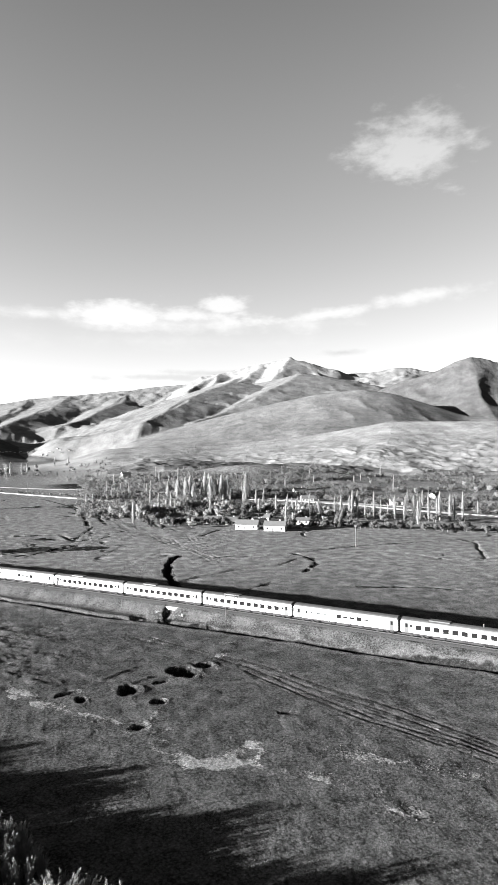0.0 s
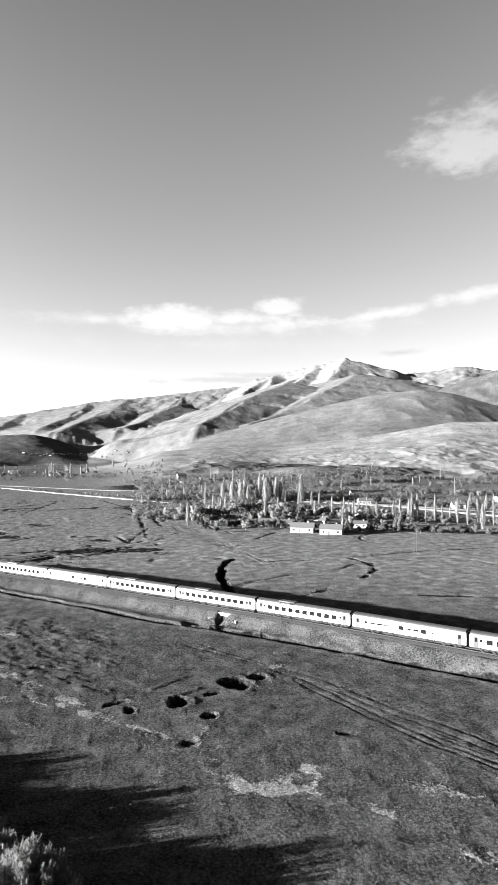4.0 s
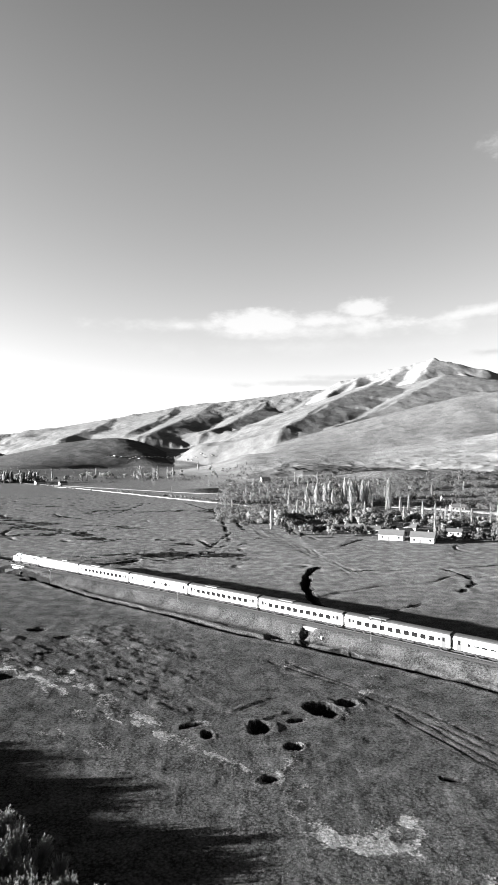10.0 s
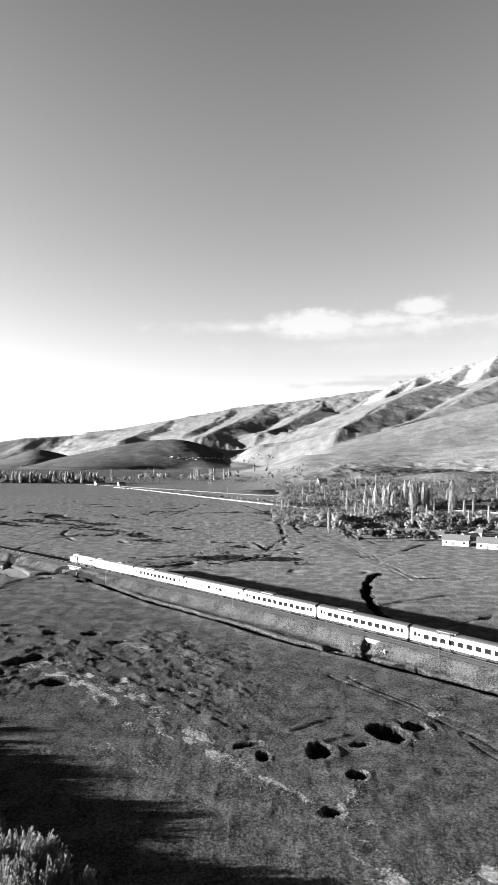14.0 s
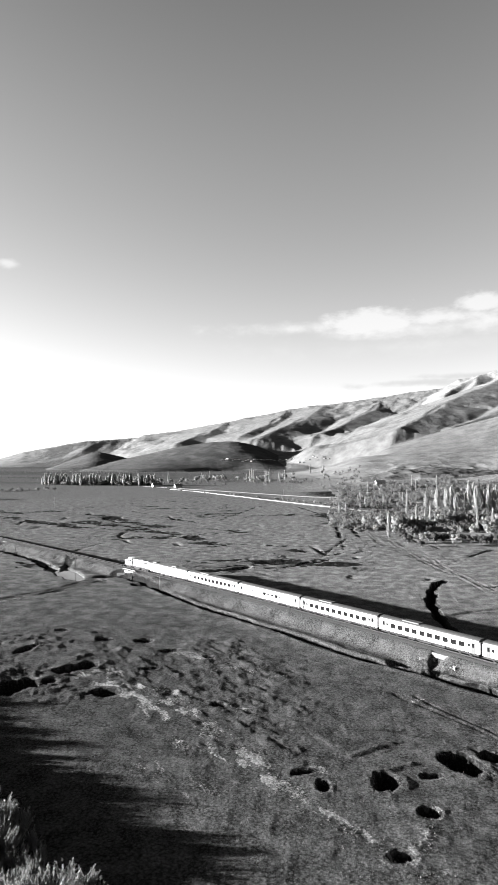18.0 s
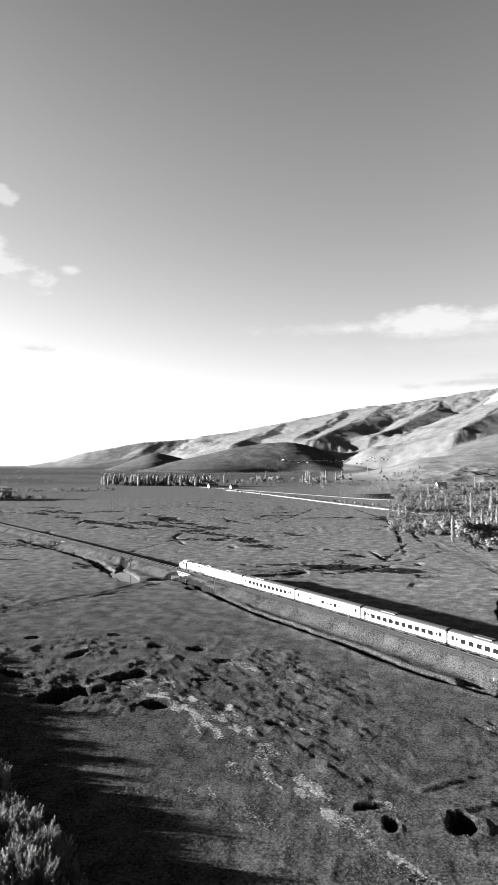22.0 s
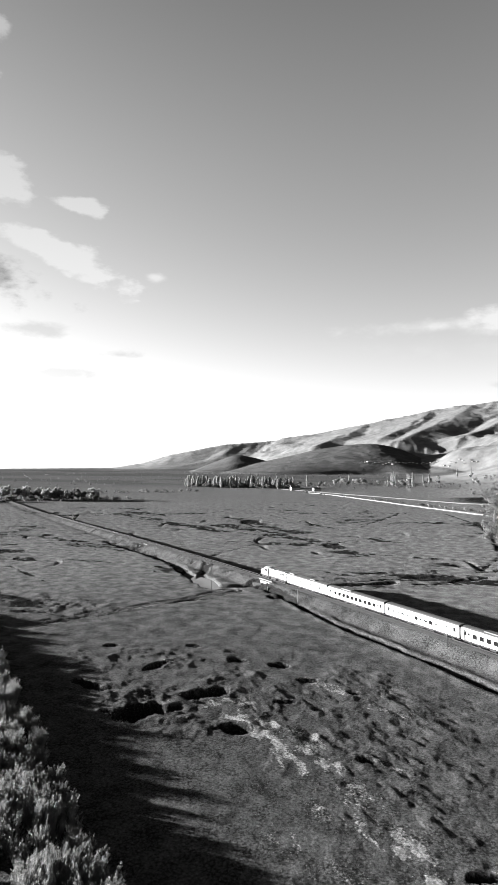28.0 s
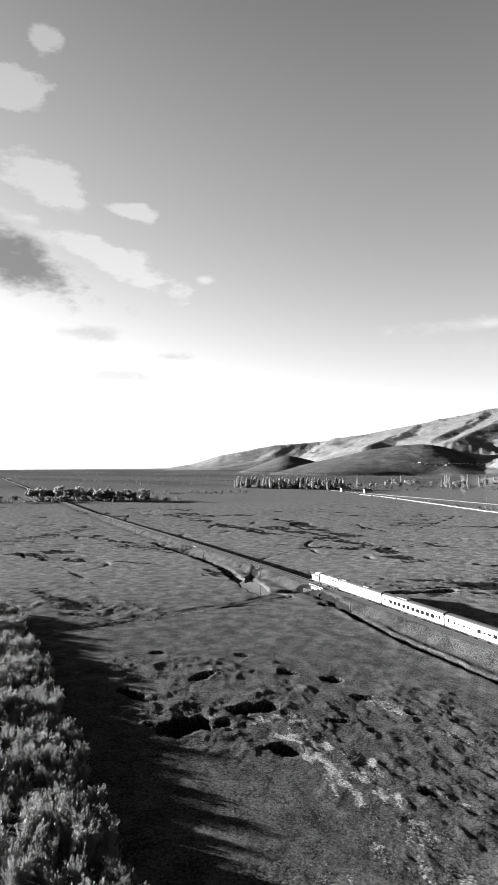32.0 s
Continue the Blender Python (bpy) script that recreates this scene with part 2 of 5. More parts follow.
def mesh_np(name, verts, faces, mat, shade_smooth=False):
    """A mesh from arrays; faces all of one size."""
    me = bpy.data.meshes.new(name)
    verts, faces = np.asarray(verts, np.float32), np.asarray(faces, np.int32)
    k = faces.shape[1]
    me.vertices.add(len(verts))
    me.vertices.foreach_set("co", verts.ravel())
    me.loops.add(faces.size)
    me.loops.foreach_set("vertex_index", faces.ravel())
    me.polygons.add(len(faces))
    me.polygons.foreach_set("loop_start", np.arange(len(faces), dtype=np.int32) * k)
    me.polygons.foreach_set("loop_total", np.full(len(faces), k, np.int32))
    if shade_smooth:
        me.polygons.foreach_set("use_smooth", np.ones(len(faces), bool))
    me.update(calc_edges=True)
    me.validate()
    me.materials.append(mat)
    return me


def mesh_bm(name, bm, mat, shade_smooth=False):
    me = bpy.data.meshes.new(name)
    bmesh.ops.recalc_face_normals(bm, faces=bm.faces)
    bm.to_mesh(me)
    bm.free()
    if shade_smooth:
        me.polygons.foreach_set("use_smooth", [True] * len(me.polygons))
    me.materials.append(mat)
    return me


def part(name, data, parent, label="", m=None):
    """One mesh object under a thing or under a part."""
    ob = new(name, data)
    ob.parent = parent
    if m is not None:
        ob.matrix_basis = m
    if label:
        ob["label"] = label
    return ob


def box(bm, cx, cy, cz, sx, sy, sz, bevel=0.0, turn=None):
    got = bmesh.ops.create_cube(bm, size=1.0)["verts"]
    bmesh.ops.scale(bm, vec=(sx, sy, sz), verts=got)
    if bevel:
        edges = list({e for v in got for e in v.link_edges})
        got = list({v for f in bmesh.ops.bevel(bm, geom=edges, offset=bevel, segments=1, affect="EDGES")["faces"] for v in f.verts} | {v for v in got if v.is_valid})
    if turn is not None:
        bmesh.ops.transform(bm, matrix=turn, verts=got)
    bmesh.ops.translate(bm, vec=(cx, cy, cz), verts=got)


def box_mesh(name, mat, *args, **kw):
    bm = bmesh.new()
    box(bm, *args, **kw)
    return mesh_bm(name, bm, mat)


def tube(bm, pts, radii, seg=6, cap=True):
    rings = []
    for i, (p, r) in enumerate(zip(pts, radii)):
        d = Vector(pts[min(i + 1, len(pts) - 1)]) - Vector(pts[max(i - 1, 0)])
        q = d.to_track_quat("Z", "Y")
        rings.append([bm.verts.new(Vector(p) + q @ Vector((r * math.cos(a), r * math.sin(a), 0))) for a in (2 * math.pi * j / seg for j in range(seg))])
    for a, b in zip(rings[:-1], rings[1:]):
        for j in range(seg):
            bm.faces.new((a[j], a[(j + 1) % seg], b[(j + 1) % seg], b[j]))
    if cap:
        bm.faces.new(rings[-1])
        bm.faces.new(rings[0][::-1])


def sweep(line, profile, heights=None):
    """Vertices and faces of a profile of (across, up) swept along a line of (x, y, z)."""
    line = np.asarray(line, float)
    d = np.gradient(line[:, :2], axis=0)
    d /= np.linalg.norm(d, axis=1)[:, None]
    nrm = np.stack([-d[:, 1], d[:, 0]], 1)
    pr = np.asarray(profile, float)
    v = np.concatenate([line[:, None, :2] + nrm[:, None, :] * pr[None, :, :1], (line[:, None, 2:] + pr[None, :, 1:])], 2)
    k, n = len(pr), len(line)
    i = np.arange(n - 1)[:, None] * k + np.arange(k - 1)[None, :]
    f = np.stack([i, i + 1, i + k + 1, i + k], -1).reshape(-1, 4)
    return v.reshape(-1, 3), f


# ---- the plan ----
def track_y(x):
    return np.polyval(TRACK, x)


TRACK = [-1.07856e-06, -6.70771e-04, -0.94279, 172.382]
TRACK_OFF = 1.4
tx = np.concatenate([np.arange(190, -340, -1.0)])
track_xy = np.stack([tx, track_y(np.clip(tx, -335, 95))], 1)
track_xy[tx > 95, 1] += (tx[tx > 95] - 95) * np.polyval(np.polyder(TRACK), 95)
d_end = np.array([-233.0, 201.0])
track_xy = np.concatenate([track_xy, track_xy[-1] + np.linspace(0.01, 9, 60)[:, None] * d_end])
dd = np.gradient(track_xy, axis=0)
dd /= np.linalg.norm(dd, axis=1)[:, None]
track_xy = track_xy + np.stack([dd[:, 1], -dd[:, 0]], 1) * TRACK_OFF
track_s = np.concatenate([[0], np.cumsum(np.linalg.norm(np.diff(track_xy, axis=0), axis=1))])
RAIL_TOP = 3.05
TRACK_LINE = [tuple(p) for p in track_xy[::20]]


def along_track(s):
    x, y = np.interp(s, track_s, track_xy[:, 0]), np.interp(s, track_s, track_xy[:, 1])
    x2, y2 = np.interp(s + 0.5, track_s, track_xy[:, 0]), np.interp(s + 0.5, track_s, track_xy[:, 1])
    return x, y, math.atan2(y2 - y, x2 - x)


CANAL = [(45.5, 239), (41.5, 234), (37.3, 221), (34.8, 207), (33.8, 196), (33.6, 181), (34, 168)]
DRAIN = [(35, 168), (33, 160), (27, 147), (23, 143.5), (16, 146)]
DITCH = [(-76, 236), (-64, 225), (-40, 196), (-24, 181), (-9, 167), (8, 149), (20, 141), (30, 132), (42, 122), (56, 107), (81, 84), (130, 25)]
STREAM = [(-200, 330), (-143, 287), (-127, 272), (-112, 252), (-102, 240), (-93, 231), (-80, 238), (-70, 236), (-56, 246), (-30, 262)]
LANE = [(-190, 130), (-124, 160), (-109, 184), (-92, 210), (-83, 229), (-74, 233)]
WHEELS = [(15, 128), (24, 117), (29.2, 109.6), (37.3, 99.6), (45.2, 84.5), (52.1, 73.1), (60, 56), (72, 30)]
WHEELS2 = [(33, 102), (41, 83), (46, 72.7), (54.6, 58.8), (68, 34)]
PATH_A = [(32, 453), (48, 281), (58, 226)]
PATH_B = [(-120, 250), (-29, 262), (7, 283), (46, 272), (60, 300), (92, 318)]
ROAD = [(-300, 1028), (-274, 1001), (-87, 815), (45, 674), (235, 445), (400, 250)]
BANK = [(-225, 915), (-183, 869), (39, 536), (60, 500)]
# x, y, half length, half width, depth, turn
PITS = [(8.7, 96.2, 2.1, 2.4, 2.2, 0.0), (20.3, 102.5, 2.7, 3.5, 2.6, 0.5), (25.3, 104.6, 2.0, 1.5, 2.0, 0.2), (15.4, 98.2, 2.2, 0.8, 1.2, 0.1), (13.5, 89.2, 1.3, 1.0, 1.2, 0.0), (8.7, 80.0, 1.5, 1.0, 1.0, 0.2),
        (0.0, 94.3, 1.0, 1.5, 1.1, 0.0), (-2.9, 97.3, 2.1, 0.9, 0.9, 0.3), (34, 78.3, 1.9, 0.6, 0.7, -0.3), (-18.8, 119.6, 2.0, 1.2, 1.2, -0.2),
        (-52.5, 136.6, 5.2, 2.5, 2.6, 0.6), (-41.5, 123.3, 3.3, 2.2, 2.4, 0.1), (-61.0, 124.5, 6.6, 3.8, 2.8, 0.75), (-70.2, 147.5, 3.3, 1.4, 1.6, 1.2), (-79.0, 133.5, 6.0, 1.7, 1.3, -0.35), (-88, 157.5, 2.0, 1.3, 1.2, 0.6),
        (-54, 157, 2.4, 1.5, 1.5, 0.2), (-37, 137.3, 1.9, 0.9, 0.9, 0.3), (30.5, 132.8, 3.6, 1.3, 1.6, -0.7), (23.3, 140.2, 3.4, 1.5, 1.8, 0.2), (-44, 157, 2.4, 1.4, 1.3, 0), (-30, 136, 1.8, 0.8, 0.8, 0.4),
        (-36, 150, 2.6, 1.0, 0.9, 0.2), (-68, 164, 2.2, 1.2, 1.0, 0), (-25, 146, 1.5, 0.8, 0.7, 0), (-95, 232, 3.0, 1.2, 1.0, -0.6), (-65, 222, 3.5, 1.6, 1.2, -0.5)]
# broken edges of the old diggings, with bare pale soil
LIPS = [[(8.5, 92.5), (8.8, 88.5), (10, 87.1), (11.8, 86.3), (11.8, 83.8), (10.6, 82), (8.2, 80.9), (6.8, 79.9), (7, 78.2), (8.7, 77.6), (11.5, 74.5), (12.5, 73.9)], [(10.1, 81.1), (10.3, 79.2)],
        [(29.5, 110), (28, 104.3), (27.4, 100.9), (25.7, 99), (23.3, 99)], [(12.9, 90.4), (14.8, 90.1), (15.2, 88.8), (14.4, 87.4)], [(17.6, 89.9), (20.2, 91.1), (20.7, 91.8)],
        [(-0.9, 99.3), (1.1, 96.7), (3, 96.5)], [(-48, 134), (-43.7, 137.3), (-42.5, 135)], [(-18.6, 121), (-16.6, 119.8), (-16.2, 118)], [(-62, 137), (-53, 132), (-46, 127.5), (-38, 126), (-36.8, 121.5)]]
# bare soil: x, y, half length, half width, turn
BARE = [(19, 66, 6, 2.6, 0.2), (22, 68, 5, 1.6, 0.5), (31, 57, 4, 1.2, -0.7), (37, 47, 4, 1.4, -0.6), (-4, 92, 9, 1.6, -0.75), (3, 85, 6, 1.2, -0.7), (-12, 102, 7, 2.0, -0.8), (-20, 112, 8, 2.2, -0.85), (-22, 104, 5, 1.6, -0.8), (12.5, 84, 2.6, 0.7, 1.3),
        (-30, 124, 9, 2.6, -0.9), (-44, 134, 5, 2.2, 0.2), (-37, 127, 4, 1.4, -0.8), (-14, 118, 2, 0.9, 0.4), (31, 110, 3, 1.2, 0.9), (24, 99, 1.8, 1.0, 0.5), (38, 62, 6, 1.6, -0.6), (50, 52, 7, 1.4, -0.7),
        (-68, 152, 6, 1.2, 0.5), (-30, 147, 10, 2.2, -0.5), (-15, 138, 8, 1.6, -0.4), (12, 78, 3, 1.5, -0.3), (-16, 92, 5, 1.4, -0.7), (-26, 96, 4, 1.0, -0.7), (33, 118, 3, 1.0, 0.1)]
SCAR = [(-50, 133), (-39, 126), (-29.7, 116), (-22, 108.8), (-16.3, 102.4), (-11.9, 98.4), (-8.2, 92.4), (-5, 87.2), (-1.9, 85.6), (1.5, 82.6), (3.9, 79.1), (7, 74.5), (12.5, 72), (15.8, 65.4), (27.9, 60), (33.7, 52), (42, 44)]
SCAR_B = [(-29, 103.5), (-24.2, 97.4), (-20.3, 91.5), (-16, 88)]
# old drains and cart tracks over the meadow
LINES = [[(-150, 152), (-116, 172), (-107, 187), (-99, 199), (-93, 209), (-84, 216)], [(-72, 369), (-57, 400), (-39, 414), (-4, 415)], [(-74, 458), (-70, 495), (-60, 577)], [(-256, 286), (-250, 302), (-228, 318)], [(-266, 422), (-228, 427)], [(58, 231), (89, 230), (128, 241), (171, 244), (230, 236)], [(55, 170), (79, 185), (94, 203), (98, 218), (94, 231)], [(123, 180), (137, 186), (157, 209)], [(92, 163), (112, 155), (128, 142)], [(51, 271), (84, 321)],
         [(-29, 267), (-4, 274), (21, 311)], [(6, 485), (14, 351), (-1, 287)], [(-122, 298), (-111, 389), (2, 431)], [(11, 390), (12, 314)], [(-247, 296), (-235, 323), (-200, 352)],
         [(-44, 260), (-23, 274), (8, 301), (30, 330)], [(-255, 569), (-170, 536), (-83, 434)], [(-214, 228), (-194, 244), (-150, 216)], [(-23, 593), (18, 447), (23, 359)], [(-190, 420), (-90, 372), (20, 371)], [(-330, 500), (-200, 470), (-60, 480)]]
RUTS = [[(-190, 132), (-124, 161), (-109, 185), (-92, 210), (-83, 229)], [(32, 453), (48, 281), (58, 226)], [(-45, 260), (-22, 273), (44, 274), (80, 296)], [(-60, 243), (-10, 262), (60, 262)], [(48, 281), (36, 330), (30, 400)], [(-150, 190), (-105, 196), (-60, 190), (-20, 160), (15, 128)]]
RIDGES = [[(4.1, 102.8), (7.3, 105.3), (10.9, 107.5)], [(6.9, 98.0), (9.6, 99.4), (12.9, 101.3)]]
# wet sedge beds of the plain: half width, strength, line
SEDGE = [(8, 1.0, [(-171, 439), (-128, 407), (-93, 375), (-69, 343), (-51, 328)]), (9, 0.9, [(-190, 500), (-174, 487), (-139, 442), (-106, 408)]), (24, 0.6, [(-104, 513), (-81, 522), (-67, 550)]), (24, 0.5, [(-60, 490), (-21, 470), (10, 493)]),
         (10, 0.9, [(-330, 520), (-305, 529), (-265, 502), (-232, 527)]), (8, 1.0, [(-300, 505), (-223, 448), (-154, 397)]), (17, 0.8, [(-279, 310), (-283, 341), (-289, 386)]), (11, 0.9, [(-256, 344), (-215, 323), (-175, 302)]),
         (7, 1.0, [(-172, 200), (-154, 195), (-133, 184), (-118, 178)]), (3.5, 0.9, [(-181, 267), (-161, 267), (-142, 264)]), (10, 0.8, [(-363, 493), (-366, 556), (-307, 560)]), (12, 0.6, [(-30, 400), (20, 380), (30, 340)])]
# far ranges: distance of the crest, depth of its front, roughness, and the crest as (direction, rise) in degrees
RANGES = [
    (4350, 2100, 0.3, [(-48, -0.5), (-32, -0.4), (-29.5, 0.0), (-27, 0.75), (-21.8, 1.75), (-17, 2.1), (-15.4, 2.4), (-12.2, 2.9), (-8.5, 3.62), (-4.5, 4.35), (-1.5, 4.93), (2.8, 5.3), (8, 6.0), (11.2, 6.3),
                       (12.4, 6.95), (16.5, 7.9), (20.2, 8.65), (21.1, 8.85), (22.4, 8.5), (23.5, 8.15), (25.6, 7.26), (28.2, 7.3), (31.7, 7.8), (33, 7.4), (36, 7.0), (48, 6), (70, 3)]),
    (3500, 1300, 0.3, [(8, 1.8), (11.2, 3.4), (13.3, 4.6), (15.5, 5.6), (17.6, 5.2), (20.3, 5.8), (22.2, 6.3), (24, 5.9), (25.6, 5.2), (29, 3.8), (33, 2)]),
    (2950, 1100, 0.3, [(24, 3.0), (28, 5.0), (30.2, 6.05), (32.7, 6.76), (35.2, 7.57), (37.4, 8.5), (38.5, 8.25), (39.5, 7.85), (45, 7), (60, 5), (90, 2)]),
    (2350, 1100, 0.2, [(6, 1.0), (10, 2.2), (14.9, 3.47), (19.2, 4.5), (23.5, 5.42), (27.7, 5.85), (30.7, 5.4), (34.7, 4.05), (37, 3.2), (45, 2.6), (60, 2), (90, 1)]),
    (1500, 560, 0.09, [(0, -0.9), (3.5, 0.2), (8, 0.55), (15, 0.6), (19, 1.1), (23.5, 1.6), (30.7, 2.8), (39.5, 2.7), (60, 2.2), (90, 1)]),
    (3000, 650, 0.16, [(-21, -0.6), (-18.5, 0.05), (-15.9, 0.6), (-13.3, 1.22), (-10.1, 1.68), (-8, 1.77), (-6, 1.4), (-4.5, 0.72), (-3, 0.1), (-1.5, -0.8)]),
    (3350, 520, 0.16, [(-25, -0.8), (-22.6, 0.15), (-20.7, 0.85), (-19.3, 0.55), (-17.5, 0.1), (-16, -0.8)]),
]

# spurs of the mountains: distance of the crest and of the foot, fall to either side, turf lightened for sun and haze,
# and the spine as (direction, rise) in degrees
SPURS = [
    (3560, 2500, 0.2, 0.4, [(22.2, 7.41), (20.6, 6.65), (18.2, 5.41), (15.1, 3.88), (11.7, 2.78)]),
    (3500, 2450, 0.2, 0.36, [(15.8, 6.69), (13.4, 5.87), (11.3, 4.97), (9.6, 3.94), (7.2, 2.76)]),
    (4340, 3000, 0.19, 0.5, [(11.0, 6.1), (8.9, 4.48), (6.2, 3.57), (4.2, 2.63)]),
    (4340, 3200, 0.18, 0.5, [(5.9, 5.5), (4.9, 4.57), (2.5, 3.39), (-0.5, 2.2)]),
    (4340, 3200, 0.17, 0.55, [(0.6, 5.05), (-0.7, 4.14), (-3.3, 3.11), (-6, 1.9)]),
    (4340, 3400, 0.16, 0.6, [(-3.0, 4.5), (-4.5, 3.41), (-7.5, 2.3)]),
    (4340, 3500, 0.15, 0.7, [(-8.5, 3.55), (-10.5, 2.6), (-13.5, 1.6)]),
    (4330, 3650, 0.26, 1.0, [(21.0, 8.78), (19.9, 7.44), (18.6, 6.1)]),
    (4330, 3700, 0.26, 1.0, [(22.7, 8.07), (24.0, 7.04), (25.7, 5.83)]),
    (4330, 3650, 0.24, 0.9, [(18.6, 8.1), (16.5, 6.96), (14.8, 5.94)]),
    (4330, 3700, 0.24, 0.8, [(14.4, 7.35), (12.9, 6.3), (11.6, 5.4)]),
]


def land(x, y, cover=False):
    """The height of the ground, and with cover what grows there: bare soil, sedges with painted shade, mountain grass
    with painted haze.
    """
    x, y = np.asarray(x, float), np.asarray(y, float)
    r = np.hypot(x, y)
    az = np.degrees(np.arctan2(x, y))
    near = 1 - smooth(r, 250, 500)
    z = (0.07 * fbm(x, y, 6.0, 3, 1) + 0.03 * fbm(x, y, 1.7, 3, 6, 0.6)) * near + 0.16 * fbm(x, y, 28.0, 3, 2) * (1 - smooth(r, 900, 1500))
    z = z + 0.16 * np.maximum(ridged(x, y, 2.6, 4, 5) - 0.55, -0.12) * near
    # hummocks of the dug-over field
    rough = smooth(fbm(x, y, 34, 2, 3), -0.25, 0.5) * smooth(y, 92, 108) * (1 - smooth(y, 172, 190)) * (1 - smooth(x, -14, 14)) * smooth(x, -150, -120)
    z = z + rough * (0.09 * np.maximum(fbm(x, y, 4.5, 4, 4, 0.62), -0.35) + 0.3 * np.maximum(ridged((x - y) * 0.45, x + y, 2.6, 4, 2) - 0.6, -0.12) + 0.12 * smooth(fbm((x - y) * 0.3, (x + y) * 0.8, 2.4, 4, 6, 0.65), 0.0, 0.25))
    # old diggings and trampled peat, broken into clods
    dug = np.maximum(np.exp(-((((x + 58) / 44) ** 2 + ((y - 138) / 27) ** 2) ** 2)), np.exp(-((((x + 142) / 34) ** 2 + ((y - 188) / 15) ** 2) ** 2)))
    near_dug = dug > 0.01
    if np.any(near_dug):
        xs, ys = x[near_dug], y[near_dug]
        clod = 1.1 * np.maximum(ridged(xs * 0.75, ys, 6.5, 5, 3) - 0.58, -0.14) + 0.16 * smooth(fbm(xs * 0.8, ys, 2.2, 4, 6, 0.65), 0.0, 0.2) + 0.1 * fbm(xs, ys, 1.2, 2, 4)
        z[near_dug] += dug[near_dug] * clod * smooth(fbm(xs, ys, 13, 3, 1), -0.45, 0.15)
    soil, pit_shade = np.zeros_like(z), np.zeros_like(z)
    for px, py, a, b, deep, turn in PITS:
        if np.ndim(x):
            sel = (np.abs(x - px) < 3.2 * a) & (np.abs(y - py) < 3.2 * a)
        else:
            sel = np.array(True)
        if not np.any(sel):
            continue
        xs, ys = x[sel], y[sel]
        c, s = math.cos(turn), math.sin(turn)
        u, v = (xs - px) * c + (ys - py) * s, -(xs - px) * s + (ys - py) * c
        d = np.hypot(u / a, v / b) + 0.36 * fbm(xs, ys, 2.4, 4, 5, 0.6)
        hole = -deep * (1 - smooth(d, 0.62, 0.98))
        rim = 0.05 * deep * np.exp(-((d - 1.25) / 0.25) ** 2)
        z[sel] += hole + rim
        soil[sel] += 0.55 * np.exp(-((d - 1.38) / 0.14) ** 2) * (u > 0.3 * a) * (fbm(xs, ys, 2.5, 2, 3) > -0.1)
        # pit floors and walls painted dark, their shade laid into the colour
        pit_shade[sel] = np.maximum(pit_shade[sel], 1.4 * (1 - smooth(d, 0.94, 1.06)))
    for line in RIDGES:
        sel = beside(x, y, line, 4)
        if np.any(sel):
            xs, ys = x[sel], y[sel]
            dl, _ = line_distance(xs, ys, line)
            z[sel] += 0.2 * (1 - smooth(dl + 0.15 * fbm(xs, ys, 2, 2, 1), 0.1, 0.8))
            soil[sel] += 0.3 * (1 - smooth(dl, 0.2, 0.7))
    for k, line in enumerate(LIPS + [SCAR_B]):
        sel = beside(x, y, line, 6)
        if np.any(sel):
            xs, ys = x[sel], y[sel]
            dl, _ = line_distance(xs, ys, line)
            dl = dl + 0.35 * fbm(xs, ys, 1.6, 3, k, 0.6)
            if k < len(LIPS):
                z[sel] += 0.05 * np.exp(-((dl - 0.2) / 0.45) ** 2)
            soil[sel] += (0.54 if k < len(LIPS) else 0.5) * np.exp(-((dl - 0.1) / 0.45) ** 2) * (0.7 + 0.5 * fbm(xs, ys, 3, 2, k))
    # peat hags and old drains of the wet plain
    field = smooth(y, 225, 262) * (1 - smooth(r, 620, 820)) * (1 - smooth(az, 1, 9))
    streak = 1.15 * fbm(x * 0.45 + y * 0.3, y - x * 0.2, 15, 5, 1, 0.8) + 0.8 * fbm(x * 0.8 + y * 0.4, y * 1.3 - x * 0.3, 120, 3, 5)
    hag = field * smooth(streak, 0.62, 0.9)
    bits = fbm(x * 0.4 + y * 0.15, y - x * 0.1, 4, 4, 3, 0.85)
    for half, much, line in SEDGE:
        sel = beside(x, y, line, 3 * half)
        if np.any(sel):
            xs, ys = x[sel], y[sel]
            dl, _ = line_distance(xs, ys, line)
            hag[sel] = np.maximum(hag[sel], much * (1 - smooth(dl / half + 0.75 * fbm(xs, ys, 24, 3, 2, 0.6), 0.25, 1.25)) * smooth(bits[sel], -0.65, 0.05))
    drains = 1 - smooth(np.abs(fbm(x * 0.7, y, 60, 3, 2)) * 60, 0.7, 2.2)
    meadow = smooth(y, 150, 200) * (1 - smooth(r, 420, 560)) * smooth(az, -6, 6)
    z = z + hag * (0.4 * fbm(x * 0.6, y, 4.5, 3, 3, 0.6) - 0.15) - 0.55 * drains * np.maximum(field, 0.6 * meadow)
    z = z + 0.09 * fbm(x * 0.7, y, 9, 3, 4, 0.6) * smooth(r, 150, 260) * (1 - smooth(r, 600, 900))
    # railway bank, cut through at the two culverts
    d, s = np.full(np.shape(x), 999.0), np.zeros(np.shape(x))
    sel = beside(x, y, TRACK_LINE, 30)
    if np.any(sel):
        d[sel], s[sel] = line_distance(x[sel], y[sel], TRACK_LINE)
    bank = 2.55 * (1 - smooth(d + 0.5 * fbm(x, y, 4, 3, 6), 2.3, 7.2)) * (1 - 0.5 * smooth(s, 520, 800))
    z = np.where(d < 2.3, np.maximum(z * 0.1 + bank, bank), z * (1 - 0.6 * (bank > 0.3)) + bank)
